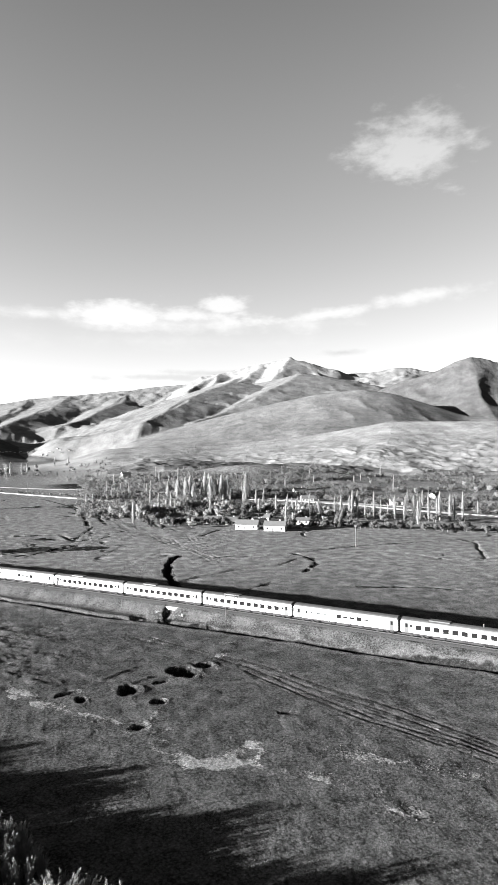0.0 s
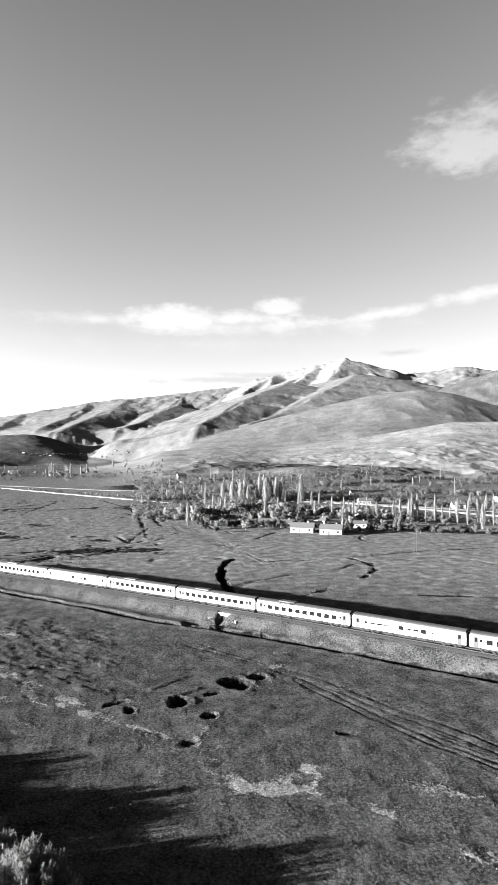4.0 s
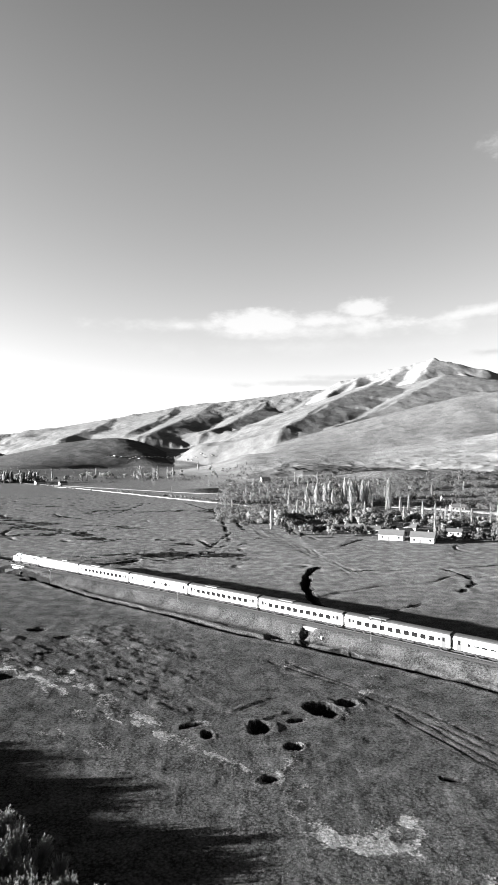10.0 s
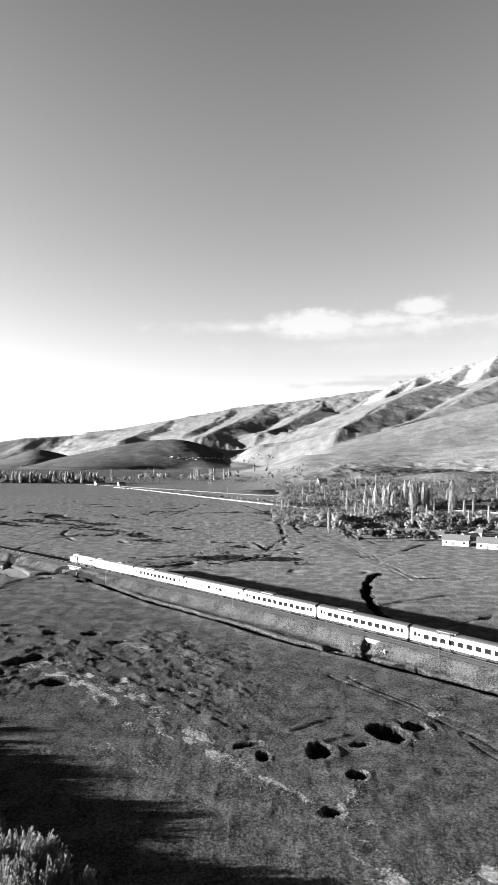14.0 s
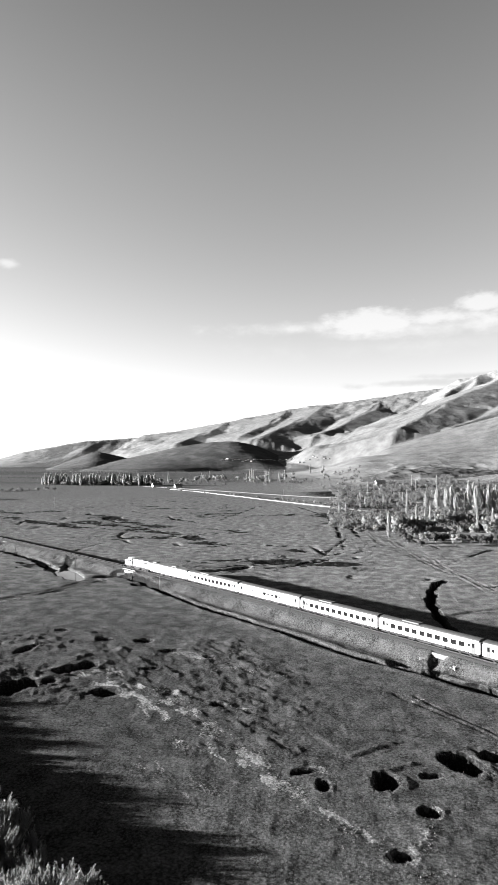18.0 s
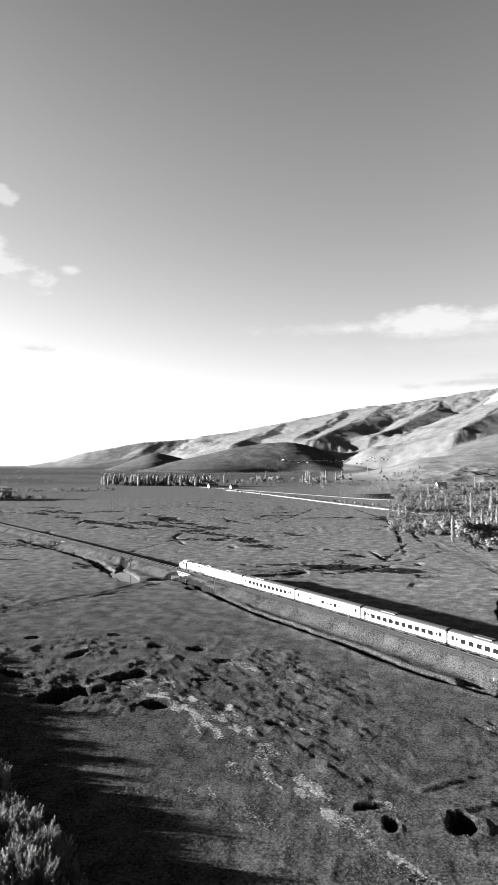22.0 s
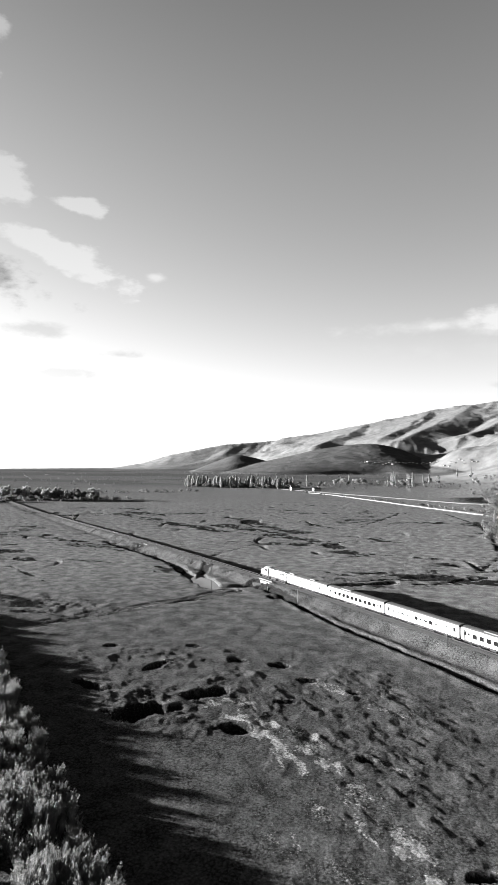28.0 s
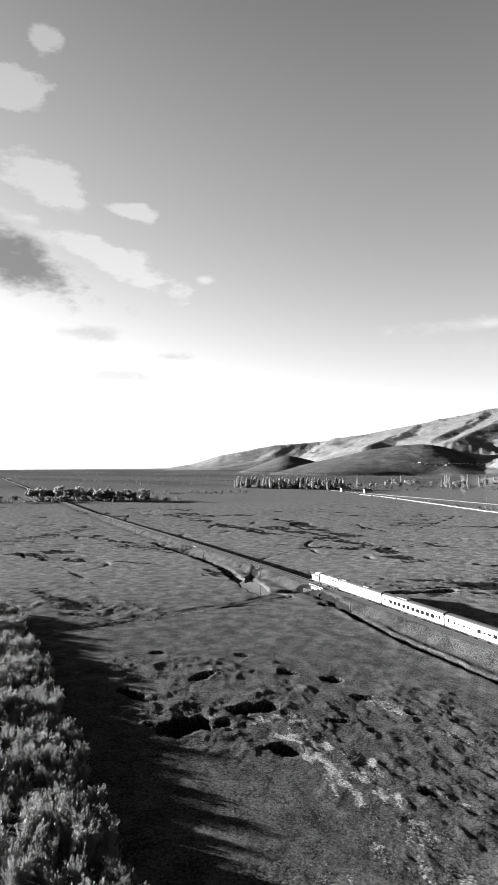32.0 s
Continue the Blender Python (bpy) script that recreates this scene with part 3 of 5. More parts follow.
    soil += 0.1 * (1 - smooth(np.abs(d - 4.2), 0.3, 2.4)) * (0.6 + 0.5 * fbm(x, y, 9, 2, 2)) * near
    keep = smooth(d, 1.9, 3.4)

    def furrow(line, half, deep, k=0, edge=0.5):
        dist = np.full(np.shape(x), 999.0)
        sel = beside(x, y, line, 14)
        if np.any(sel):
            dist[sel] = line_distance(x[sel], y[sel], line)[0] + edge * fbm(x[sel], y[sel], 3.5, 3, k)
        return dist, -deep * (1 - smooth(dist, half * 0.55, half * 1.25))

    dc, cut = furrow(CANAL, 1.15, 2.6, 1, 0.6)
    z = z + cut * keep
    dr, cut = furrow(DRAIN, 1.2, 1.9, 4, 0.5)
    z = z + cut * keep
    dd_, cut = furrow(DITCH, 0.95, 1.0, 2, 0.5)
    z = z + cut * keep + 0.25 * np.exp(-((dd_ - 2.2) / 0.8) ** 2)
    ds, cut = furrow(STREAM, 2.0, 1.5, 3, 1.2)
    z = z + cut * keep
    pool = np.hypot(((x + 98) * 0.6 - (y - 240) * 0.8) / 14.0, ((x + 98) * 0.8 + (y - 240) * 0.6) / 4.0)
    z = z - 1.3 * (1 - smooth(pool, 0.7, 1.1)) * keep
    for line, half, bare in ((LANE, 2.4, 0.2), (WHEELS, 2.0, 0.42), (WHEELS2, 1.5, 0.4), (PATH_A, 1.8, 0.4), (PATH_B, 1.6, 0.35)):
        sel = beside(x, y, line, 14)
        if not np.any(sel):
            continue
        xs, ys = x[sel], y[sel]
        dl, _ = line_distance(xs, ys, line)
        dl = dl + 0.5 * fbm(xs, ys, 12, 2, 4)
        z[sel] -= 0.11 * np.exp(-((np.abs(dl) - half * 0.5) / 0.35) ** 2)
        soil[sel] += bare * (1 - smooth(dl, half * 0.7, half * 1.3)) * (0.55 + 0.6 * fbm(xs, ys, 5, 3, 2))
        if line is WHEELS or line is WHEELS2:
            z[sel] += 0.035 * np.sin(dl * 5.2 + 0.4 * fbm(xs, ys, 8, 2, 1)) * (1 - smooth(dl, 2.6, 4.4)) * smooth(fbm(xs, ys, 9, 3, 5), -0.5, 0.2)
    drain = np.zeros_like(z)
    for k, line in enumerate(LINES):
        sel = beside(x, y, line, 14)
        if not np.any(sel):
            continue
        xs, ys = x[sel], y[sel]
        dl, _ = line_distance(xs, ys, line)
        dl = dl + 1.1 * fbm(xs, ys, 7, 3, k, 0.6)
        w = 0.3 + 0.0011 * r[sel]
        gap = smooth(fbm(xs, ys, 26, 3, k + 3, 0.65), -0.55, 0.05)
        z[sel] -= 0.24 * gap * (1 - smooth(dl, 0.4 * w, 1.6 * w)) * keep[sel]
        z[sel] += 0.3 * gap * np.maximum(ridged(xs, ys, 3.0, 3, k) - 0.6, -0.1) * (1 - smooth(dl, 2.0, 6.0))
        drain[sel] = np.maximum(drain[sel], gap * (1 - smooth(dl, 0.5 * w, 1.8 * w)))
        soil[sel] += 0.25 * gap * np.exp(-((dl - 3.0 * w) / w) ** 2)
    for k, line in enumerate(RUTS):
        sel = beside(x, y, line, 14)
        if not np.any(sel):
            continue
        xs, ys = x[sel], y[sel]
        dl, _ = line_distance(xs, ys, line)
        dl = dl + 0.7 * fbm(xs, ys, 16, 2, k)
        rut = np.exp(-((dl - 1.0) / 0.5) ** 2) + np.exp(-((dl - 3.1) / 0.5) ** 2)
        z[sel] -= (0.42, 0.16, 0.22, 0.22, 0.22, 0.06)[k] * rut * keep[sel]
        soil[sel] += 0.16 * (1 - smooth(dl, 0.6, 1.6)) + 0.2 * np.exp(-((dl - 4.2) / 0.6) ** 2)
        drain[sel] = np.maximum(drain[sel], (0.22 if k < 5 else 0.05) * rut)
    # the village stands on a gentle rise towards the hills
    z = z + smooth(az, -4, 12) * 26 * smooth(r, 420, 1300) * (0.8 + 0.3 * fbm(x, y, 160, 3, 5))
    mound = np.exp(-(((x - 262) / 80) ** 2 + ((y - 850) / 34) ** 2))
    z = z + 12 * mound
    high, dark, pale = np.zeros_like(z), np.zeros_like(z), np.zeros_like(z)
    for i, (dist, depth, rag, crest) in enumerate(RANGES):
        ca, ce = np.array([(crest[0][0] - 4, -1.5)] + crest + [(crest[-1][0] + 4, -1.5)]).T
        sel = (r > dist - depth * 1.3) & (az > ca[0] - 1) & (az < ca[-1] + 1)
        if not np.any(sel):
            continue
        xs, ys, rs, zs = x[sel], y[sel], r[sel], az[sel]
        fa = np.arange(ca[0] - 3, ca[-1] + 3, 0.1)
        bell = np.exp(-((np.arange(-30, 31) * 0.1) / {0: 0.16, 1: 0.22, 2: 0.3}.get(i, 0.7)) ** 2)
        fe = np.convolve(np.pad(np.interp(fa, ca, ce), 30, "edge"), bell / bell.sum(), "valid")
        top = 45 + dist * np.tan(np.radians(np.interp(zs, fa, fe)))
        sway = fbm(xs, ys, depth * 0.5, 3, i)
        if i == 0:
            depth = depth * (0.3 + 0.7 * smooth(zs, -19, -1))
        t = np.clip((rs - dist + depth * (1 + 0.12 * sway)) / (depth * (1 + 0.12 * sway)), 0, 1)
        # spurs run down from the crest, with gullies between them
        u = np.radians(zs) * dist + (-0.75 if i in (0, 1) else 0.2) * (rs - dist) + 60 * sway
        wide = {0: 520, 1: 380, 2: 600, 3: 520, 4: 260, 5: 300, 6: 220}[i]
        v1, v2, v3 = (vnoise(u / (wide * k) + 7 * i + 0.35 * sway, rs / (wide * k * q), i + j) for j, (k, q) in enumerate(((1.0, 3.0), (0.4, 2.6), (0.15, 2.2))))
        spur = 1 - np.abs(2 * v1 - 1) * 0.6 - np.abs(2 * v2 - 1) * 0.27 - np.abs(2 * v3 - 1) * 0.13
        face = t ** (0.8 if i >= 5 else 1.25)
        face = face * (1 - rag * (1 - np.clip(spur, 0, 1)) * np.sin(math.pi * t) ** 0.6)
        face = face * (1 + (0.02 if i < 3 else 0.02) * fbm(xs, ys, wide * 0.45, 5, i, 0.6) * np.sin(math.pi * t) ** 0.6 + (0.012 if i < 3 else 0.0) * fbm(xs, ys, 60, 3, i, 0.6) * t)
        back = 1 - 0.6 * smooth(rs, dist, dist + depth * 0.9)
        zz = np.where(top > 0, top * face * back, 0.0)
        high[sel] = np.maximum(high[sel], smooth(zz, 3, 14))
        over = (zz > z[sel]) & (zz > 2)
        # ranges 1 and 2 darkened in colour, standing for shade on them
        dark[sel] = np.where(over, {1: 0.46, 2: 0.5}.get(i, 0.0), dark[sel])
        # haze in the colour: the far range paler, most to the left
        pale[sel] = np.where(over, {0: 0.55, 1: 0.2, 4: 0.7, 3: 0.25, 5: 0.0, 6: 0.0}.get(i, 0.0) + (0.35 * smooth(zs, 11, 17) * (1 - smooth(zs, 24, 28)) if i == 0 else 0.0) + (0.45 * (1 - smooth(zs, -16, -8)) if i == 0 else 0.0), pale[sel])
        z[sel] = np.maximum(z[sel], zz)
    far = r > 2000
    if np.any(far):
        xs, ys = x[far], y[far]
        zf, hf, df, pf = z[far], high[far], dark[far], pale[far]
        crumple = 60 * fbm(xs, ys, 420, 5, 3, 0.5)
        cut = 1 + 0.3 * fbm(xs, ys, 300, 4, 6, 0.5)
        for r0, r1, fall, turf_tone, spine in SPURS:
            spine = spine + [(spine[-1][0] - (0.9 if turf_tone < 0.75 else -0.3), spine[-1][1] - 2.2), (spine[-1][0] - (1.5 if turf_tone < 0.75 else -0.5), -1.8)]
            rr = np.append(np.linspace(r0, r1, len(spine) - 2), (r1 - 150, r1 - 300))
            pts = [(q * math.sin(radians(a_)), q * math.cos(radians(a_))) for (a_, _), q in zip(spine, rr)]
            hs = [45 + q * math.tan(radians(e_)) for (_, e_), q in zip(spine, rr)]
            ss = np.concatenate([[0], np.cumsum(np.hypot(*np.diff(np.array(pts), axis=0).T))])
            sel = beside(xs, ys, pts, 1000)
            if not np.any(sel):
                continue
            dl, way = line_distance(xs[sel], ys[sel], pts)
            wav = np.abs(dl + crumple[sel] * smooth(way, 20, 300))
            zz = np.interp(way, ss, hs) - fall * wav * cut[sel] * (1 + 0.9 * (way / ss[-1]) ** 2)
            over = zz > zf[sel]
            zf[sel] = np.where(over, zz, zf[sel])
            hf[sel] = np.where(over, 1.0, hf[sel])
            # the same painted shade, weaker, on the two darkest spurs
            df[sel] = np.where(over, 0.2 if turf_tone < 0.45 else 0.0, df[sel])
            # lighter tone stands for sunlit, hazy turf
            pf[sel] = np.where(over, turf_tone, pf[sel])
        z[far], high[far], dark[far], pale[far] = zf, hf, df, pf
    # gullied terrace below the hills
    ter = smooth(az, 2, 7) * smooth(r + 60 * fbm(x, y, 90, 3, 3), 930, 985) * (1 - smooth(r, 1150, 1400))
    z = z + ter * (5 + 7 * (ridged(x, y, 34, 4, 4) - 0.5))
    high = np.maximum(high, ter)
    if not cover:
        return z
    for bx, by, a, b, turn in BARE:
        sel = (np.abs(x - bx) < 2.5 * a) & (np.abs(y - by) < 2.5 * a)
        if not np.any(sel):
            continue
        xs, ys = x[sel], y[sel]
        c, s_ = math.cos(turn), math.sin(turn)
        u, v = (xs - bx) * c + (ys - by) * s_, -(xs - bx) * s_ + (ys - by) * c
        soil[sel] += 0.55 * (1 - smooth(np.hypot(u / a, v / b) + 0.9 * fbm((xs - ys) * 0.5, xs + ys, 2.4, 4, 6, 0.7), 0.2, 1.3))
    sel = beside(x, y, SCAR, 14)
    if np.any(sel):
        xs, ys = x[sel], y[sel]
        ring = np.hypot((xs - 19.2) / 6.6, (ys - 68.5) / 4.8) + 0.18 * fbm(xs, ys, 3, 3, 3)
        soil[sel] += 0.75 * np.exp(-((ring - 1) / 0.2) ** 2) * np.clip(smooth(-(ys - 68.5) + 0.3 * (xs - 19.2), -2.5, 1.5), 0, 1)
        dsc, _ = line_distance(xs, ys, SCAR)
        soil[sel] += 0.62 * (1 - smooth(dsc + 2.0 * fbm(xs, ys, 5, 4, 2, 0.7), 0.1, 3.4)) * smooth(fbm((xs - ys) * 0.35, (xs + ys) * 0.8, 1.7, 4, 1, 0.7) + 0.5 * fbm(xs, ys, 15, 2, 3), -0.35, 0.45)
    soil += 0.4 * rough * smooth(fbm((x - y) * 0.35, (x + y) * 0.8, 2.2, 4, 7, 0.7), 0.1, 0.8)
    soil += 0.5 * mound
    # the canal's water and painted shade share the dark tone of the sedge
    sedge_shade = 0.9 * drain + 0.8 * hag + 0.6 * drains * np.maximum(field, 0.7 * meadow) + 0.8 * (1 - smooth(dc, 1.5, 2.4)) + 0.7 * (1 - smooth(dd_, 0.9, 1.6)) + 0.55 * (1 - smooth(ds, 2.0, 3.5))
    # bank sides and ground among the village trees darker
    sedge_shade = sedge_shade + 0.34 * np.exp(-((d - 4.6) / 1.6) ** 2) + 0.9 * pit_shade + dark + smooth(az, -3, 2) * smooth(r, 400, 460) * (1 - smooth(r, 900, 980)) * 0.5 * (1 - mound) + (1 - high) * (0.1 * smooth(r, 1150, 1400) + 0.42 * smooth(r, 640, 800) * (1 - smooth(az, 0, 5)) * smooth(vnoise(y / 110 + x / 700, x / 480, 4), 0.5, 0.62))
    # where that painted dimming lies: the near meadow to the west
    west_dim = (1 - smooth(x, -48, 8)) * (1 - smooth(r, 200, 330))
    # alpha: meadow lighter with distance, mountains lighter by pale
    return z, west_dim, np.stack([np.clip(soil, 0, 1), np.clip(sedge_shade, 0, 1), np.clip(high, 0, 1), np.clip(np.where(high > 0.3, pale, smooth(r, 120, 250) * (0.82 + 0.18 * smooth(x, -120, 10)) * (0.8 * smooth(d, 6, 12)) * (1 - 0.35 * smooth(r, 1000, 1500))), 0, 1)], -1)


def build_ground():
    cx, cy = -3.0, -22.0
    radii = np.concatenate([np.linspace(0.02, 44, 14), np.exp(np.arange(math.log(46), math.log(300), 0.0037)), np.exp(np.arange(math.log(300), math.log(1000), 0.0068)), np.exp(np.arange(math.log(1000), math.log(4950), 0.0056)),
                            [5400, 6500, 9000, 14000, 24000, 40000]])
    angles = np.radians(np.concatenate([np.arange(-180, -56, 5.0), np.arange(-56, 45, 0.125), np.arange(45, 180, 5.0)]))
    rr, aa = np.meshgrid(radii, angles, indexing="ij")
    x, y = cx + rr * np.sin(aa), cy + rr * np.cos(aa)
    z, west_dim, cov = land(x, y, True)
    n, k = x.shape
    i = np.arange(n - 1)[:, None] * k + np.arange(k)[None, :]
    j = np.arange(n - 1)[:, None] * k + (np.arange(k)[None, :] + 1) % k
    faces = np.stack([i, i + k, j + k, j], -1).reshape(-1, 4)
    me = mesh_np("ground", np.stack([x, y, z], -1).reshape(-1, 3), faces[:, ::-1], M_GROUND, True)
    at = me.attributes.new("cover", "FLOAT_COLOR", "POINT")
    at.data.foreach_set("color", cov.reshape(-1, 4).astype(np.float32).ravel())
    at = me.attributes.new("west_dim", "FLOAT", "POINT")
    at.data.foreach_set("value", west_dim.astype(np.float32).ravel())
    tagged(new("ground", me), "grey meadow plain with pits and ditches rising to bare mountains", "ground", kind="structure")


build_ground()


def floor_z(x, y):
    return float(land(np.array([x], float), np.array([y], float))[0])


# ---- railway ----
def build_track():
    top = tagged(new("railway_track"), "single railway track on a ballasted bank", "railway", kind="structure")
    ln = np.column_stack([track_xy, np.full(len(track_xy), 0.0)])
    fade = np.interp(track_s, [520, 800], [0.0, -1.25])
    ln[:, 2] = fade
    part("ballast", mesh_np("ballast", *sweep(ln, [(-2.6, 2.3), (-1.7, 2.82), (1.7, 2.82), (2.6, 2.3)]), M_BALLAST), top, "crushed stone ballast")
    for side in (-0.75, 0.75):
        prof = [(side - 0.07, 2.86), (side - 0.015, 2.9), (side - 0.035, 2.99), (side - 0.035, 3.05), (side + 0.035, 3.05), (side + 0.035, 2.99), (side + 0.015, 2.9), (side + 0.07, 2.86)]
        part("rail", mesh_np("rail", *sweep(ln, prof), M_RAIL), top, "worn steel rail")
    vs, fs = [], []
    cube = np.array([(a, b, c) for a in (-1, 1) for b in (-1, 1) for c in (-1, 1)], float)
    cf = np.array([(0, 1, 3, 2), (4, 6, 7, 5), (0, 4, 5, 1), (2, 3, 7, 6), (0, 2, 6, 4), (1, 5, 7, 3)])
    for k, s in enumerate(np.arange(30, 620, 0.75)):
        x, y, a = along_track(s)
        c, s_ = math.cos(a), math.sin(a)
        p = cube * (0.13, 1.3, 0.06)
        vs.append(np.stack([x + p[:, 0] * c - p[:, 1] * s_, y + p[:, 0] * s_ + p[:, 1] * c, p[:, 2] + 2.82 + np.interp(s, [520, 800], [0, -1.25])], 1))
        fs.append(cf + 8 * k)
    tagged(part("sleepers", mesh_np("sleepers", np.concatenate(vs), np.concatenate(fs), M_SLEEPER), top), kind="stuff")


build_track()


def shell(name, mat, profile, length, ends=True):
    """A profile of (y, z) drawn out along x, about the middle."""
    bm = bmesh.new()
    a = [bm.verts.new((-length / 2, y, z)) for y, z in profile]
    b = [bm.verts.new((length / 2, y, z)) for y, z in profile]
    for i in range(len(profile)):
        j = (i + 1) % len(profile)
        bm.faces.new((a[i], a[j], b[j], b[i]))
    if ends:
        bm.faces.new(a)
        bm.faces.new(b[::-1])
    return mesh_bm(name, bm, mat)


def roof_profile(half, low, rise, steps=8):
    pts = [(half * math.cos(math.pi * i / steps), low + rise * math.sin(math.pi * i / steps) ** 0.8) for i in range(steps + 1)]
    return pts


def wheel_mesh():
    bm = bmesh.new()
    for w, r0, r1 in ((0.13, 0.46, 0.46), (0.03, 0.5, 0.5)):
        got = bmesh.ops.create_cone(bm, cap_ends=True, segments=14, radius1=r0, radius2=r1, depth=w)["verts"]
        bmesh.ops.transform(bm, matrix=pose(0, 0.05 if w > 0.1 else -0.03, 0, 90), verts=got)
    return mesh_bm("wheel", bm, M_DARKMETAL)


WHEEL = wheel_mesh()


def bogie_frame_mesh():
    bm = bmesh.new()
    for y in (-1.0, 1.0):
        box(bm, 0, y, 0.62, 2.9, 0.14, 0.24, 0.03)
        for x in (-1.25, 1.25):
            box(bm, x, y, 0.48, 0.36, 0.24, 0.36, 0.04)
        for x in (-0.3, 0.3):
            box(bm, x, y * 1.02, 0.82, 0.22, 0.22, 0.3, 0.03)
    box(bm, 0, 0, 0.66, 0.6, 2.0, 0.24, 0.03)
    return mesh_bm("bogie_frame", bm, M_DARKMETAL)


BOGIE = bogie_frame_mesh()


def add_bogie(thing, x, axles=(-1.25, 1.25)):
    b = part("bogie", BOGIE, thing, "dark steel bogie", pose(x, 0, 0))
    for ax in axles:
        for side in (-0.72, 0.72):
            part("wheel", WHEEL, b, "", pose(ax, side, 0.5, 0, 0, 0 if side > 0 else 180))


def ring_mesh(name, mat, w, h, rim, depth):
    """An upright frame in the x-z plane."""
    bm = bmesh.new()
    for sx, sz, ww, hh in ((0, h / 2 - rim / 2, w, rim), (0, -h / 2 + rim / 2, w, rim), (-w / 2 + rim / 2, 0, rim, h - 2 * rim), (w / 2 - rim / 2, 0, rim, h - 2 * rim)):
        box(bm, sx, 0, sz, ww, depth, hh)
    return mesh_bm(name, bm, mat)


WIN = {}


def add_window(thing, x, side, z, w, h, half):
    key = (w, h)
    if key not in WIN:
        WIN[key] = (box_mesh("window_pane", M_GLASS, 0, 0, 0, w - 0.08, 0.03, h - 0.08), ring_mesh("window_frame", M_RUBBER, w, h, 0.06, 0.07))
    o = part("window", WIN[key][0], thing, "dark glass window", pose(x, side * (half + 0.005), z))
    part("window_frame", WIN[key][1], o)


COACH_LEN, COACH_GAP = 26.1, 0.75
COACH_SIDE = [(-1.34, 0.95), (-1.42, 1.15), (-1.42, 3.1), (-1.36, 3.45), (1.36, 3.45), (1.42, 3.1), (1.42, 1.15), (1.34, 0.95)]


def coach_common(thing, length):
    part("body", shell("coach_body", M_WHITE, COACH_SIDE, length), thing, "white painted steel body")
    part("roof", shell("coach_roof", M_ROOF, roof_profile(1.37, 3.452, 0.62), length - 0.12), thing, "dark grey curved roof")
    bm = bmesh.new()
    box(bm, 0, 0, 0.68, length - 0.6, 2.3, 0.14)
    for x, w in ((-3.4, 2.6), (0.4, 3.2), (4.1, 1.8)):
        box(bm, x, 0, 0.48, w, 2.2, 0.42, 0.05)
    part("underframe", mesh_bm("underframe", bm, M_DARKMETAL), thing)
    for e in (-1, 1):
        part("gangway_bellows", box_mesh("gangway_bellows", M_RUBBER, e * (length / 2 + 0.17), 0, 2.1, 0.36, 1.5, 2.5, 0.06), thing, "black rubber gangway")
        add_bogie(thing, e * (length / 2 - 3.6))


DOOR = None


def add_doors(thing, length, half=1.42):
    global DOOR
    if DOOR is None:
        DOOR = box_mesh("entrance_door", M_STEELDOOR, 0, 0, 0, 0.95, 0.06, 2.3, 0.02), box_mesh("door_pane", M_GLASS, 0, 0, 0.55, 0.5, 0.09, 0.8)
    for e in (-1, 1):
        for side in (-1, 1):
            d = part("entrance_door", DOOR[0], thing, "grey entrance door", pose(e * (length / 2 - 1.35), side * (half + 0.005), 2.02))
            part("door_pane", DOOR[1], d)


def make_coach(kind):
    thing = new({"sleeping": "sleeping_coach", "dining": "dining_coach", "van": "baggage_van"}[kind])
    length = 23.0 if kind == "van" else COACH_LEN
    coach_common(thing, length)
    if kind != "van":
        add_doors(thing, length)
    for side in (-1, 1):
        if kind == "sleeping":
            for i in range(10):
                add_window(thing, -9.0 + i * 2.0, side, 2.35, 1.3, 1.05, 1.42)
            add_window(thing, -10.7, side, 2.5, 0.6, 0.6, 1.42)
            add_window(thing, 10.7, side, 2.5, 0.6, 0.6, 1.42)
        elif kind == "dining":
            for x, w, h in ((-5.6, 1.2, 0.3), (-3.9, 1.2, 0.95), (-2.2, 1.2, 0.5), (-0.5, 1.2, 0.35), (1.2, 1.2, 0.95), (4.6, 1.2, 0.3), (6.3, 1.2, 0.4), (8.0, 1.2, 0.3), (9.6, 0.6, 0.6)):
                add_window(thing, x, side, 2.4, w, h, 1.42)
        else:
            for x in (-7.8, -2.6, 3.2, 7.0):
                add_window(thing, x, side, 2.65, 0.95, 0.32, 1.42)
                add_window(thing, x, side, 2.2, 0.95, 0.32, 1.42)
            part("sliding_door", box_mesh("sliding_door", M_STEELDOOR, length / 2 - 1.3, side * 1.43, 2.0, 1.1, 0.06, 2.2, 0.02), thing, "grey door")
    if kind == "sleeping":
        part("roof_unit", box_mesh("roof_unit", M_ROOF, 4.5, 0, 4.08, 4.6, 1.7, 0.3, 0.06), thing, "grey air conditioning unit")
    elif kind == "van":
        for x in (-3, 9.3):
            part("roof_unit", box_mesh("roof_unit", M_ROOF, x, 0, 4.1, 2.8, 1.5, 0.32, 0.06), thing, "grey roof fan housing")
    return thing


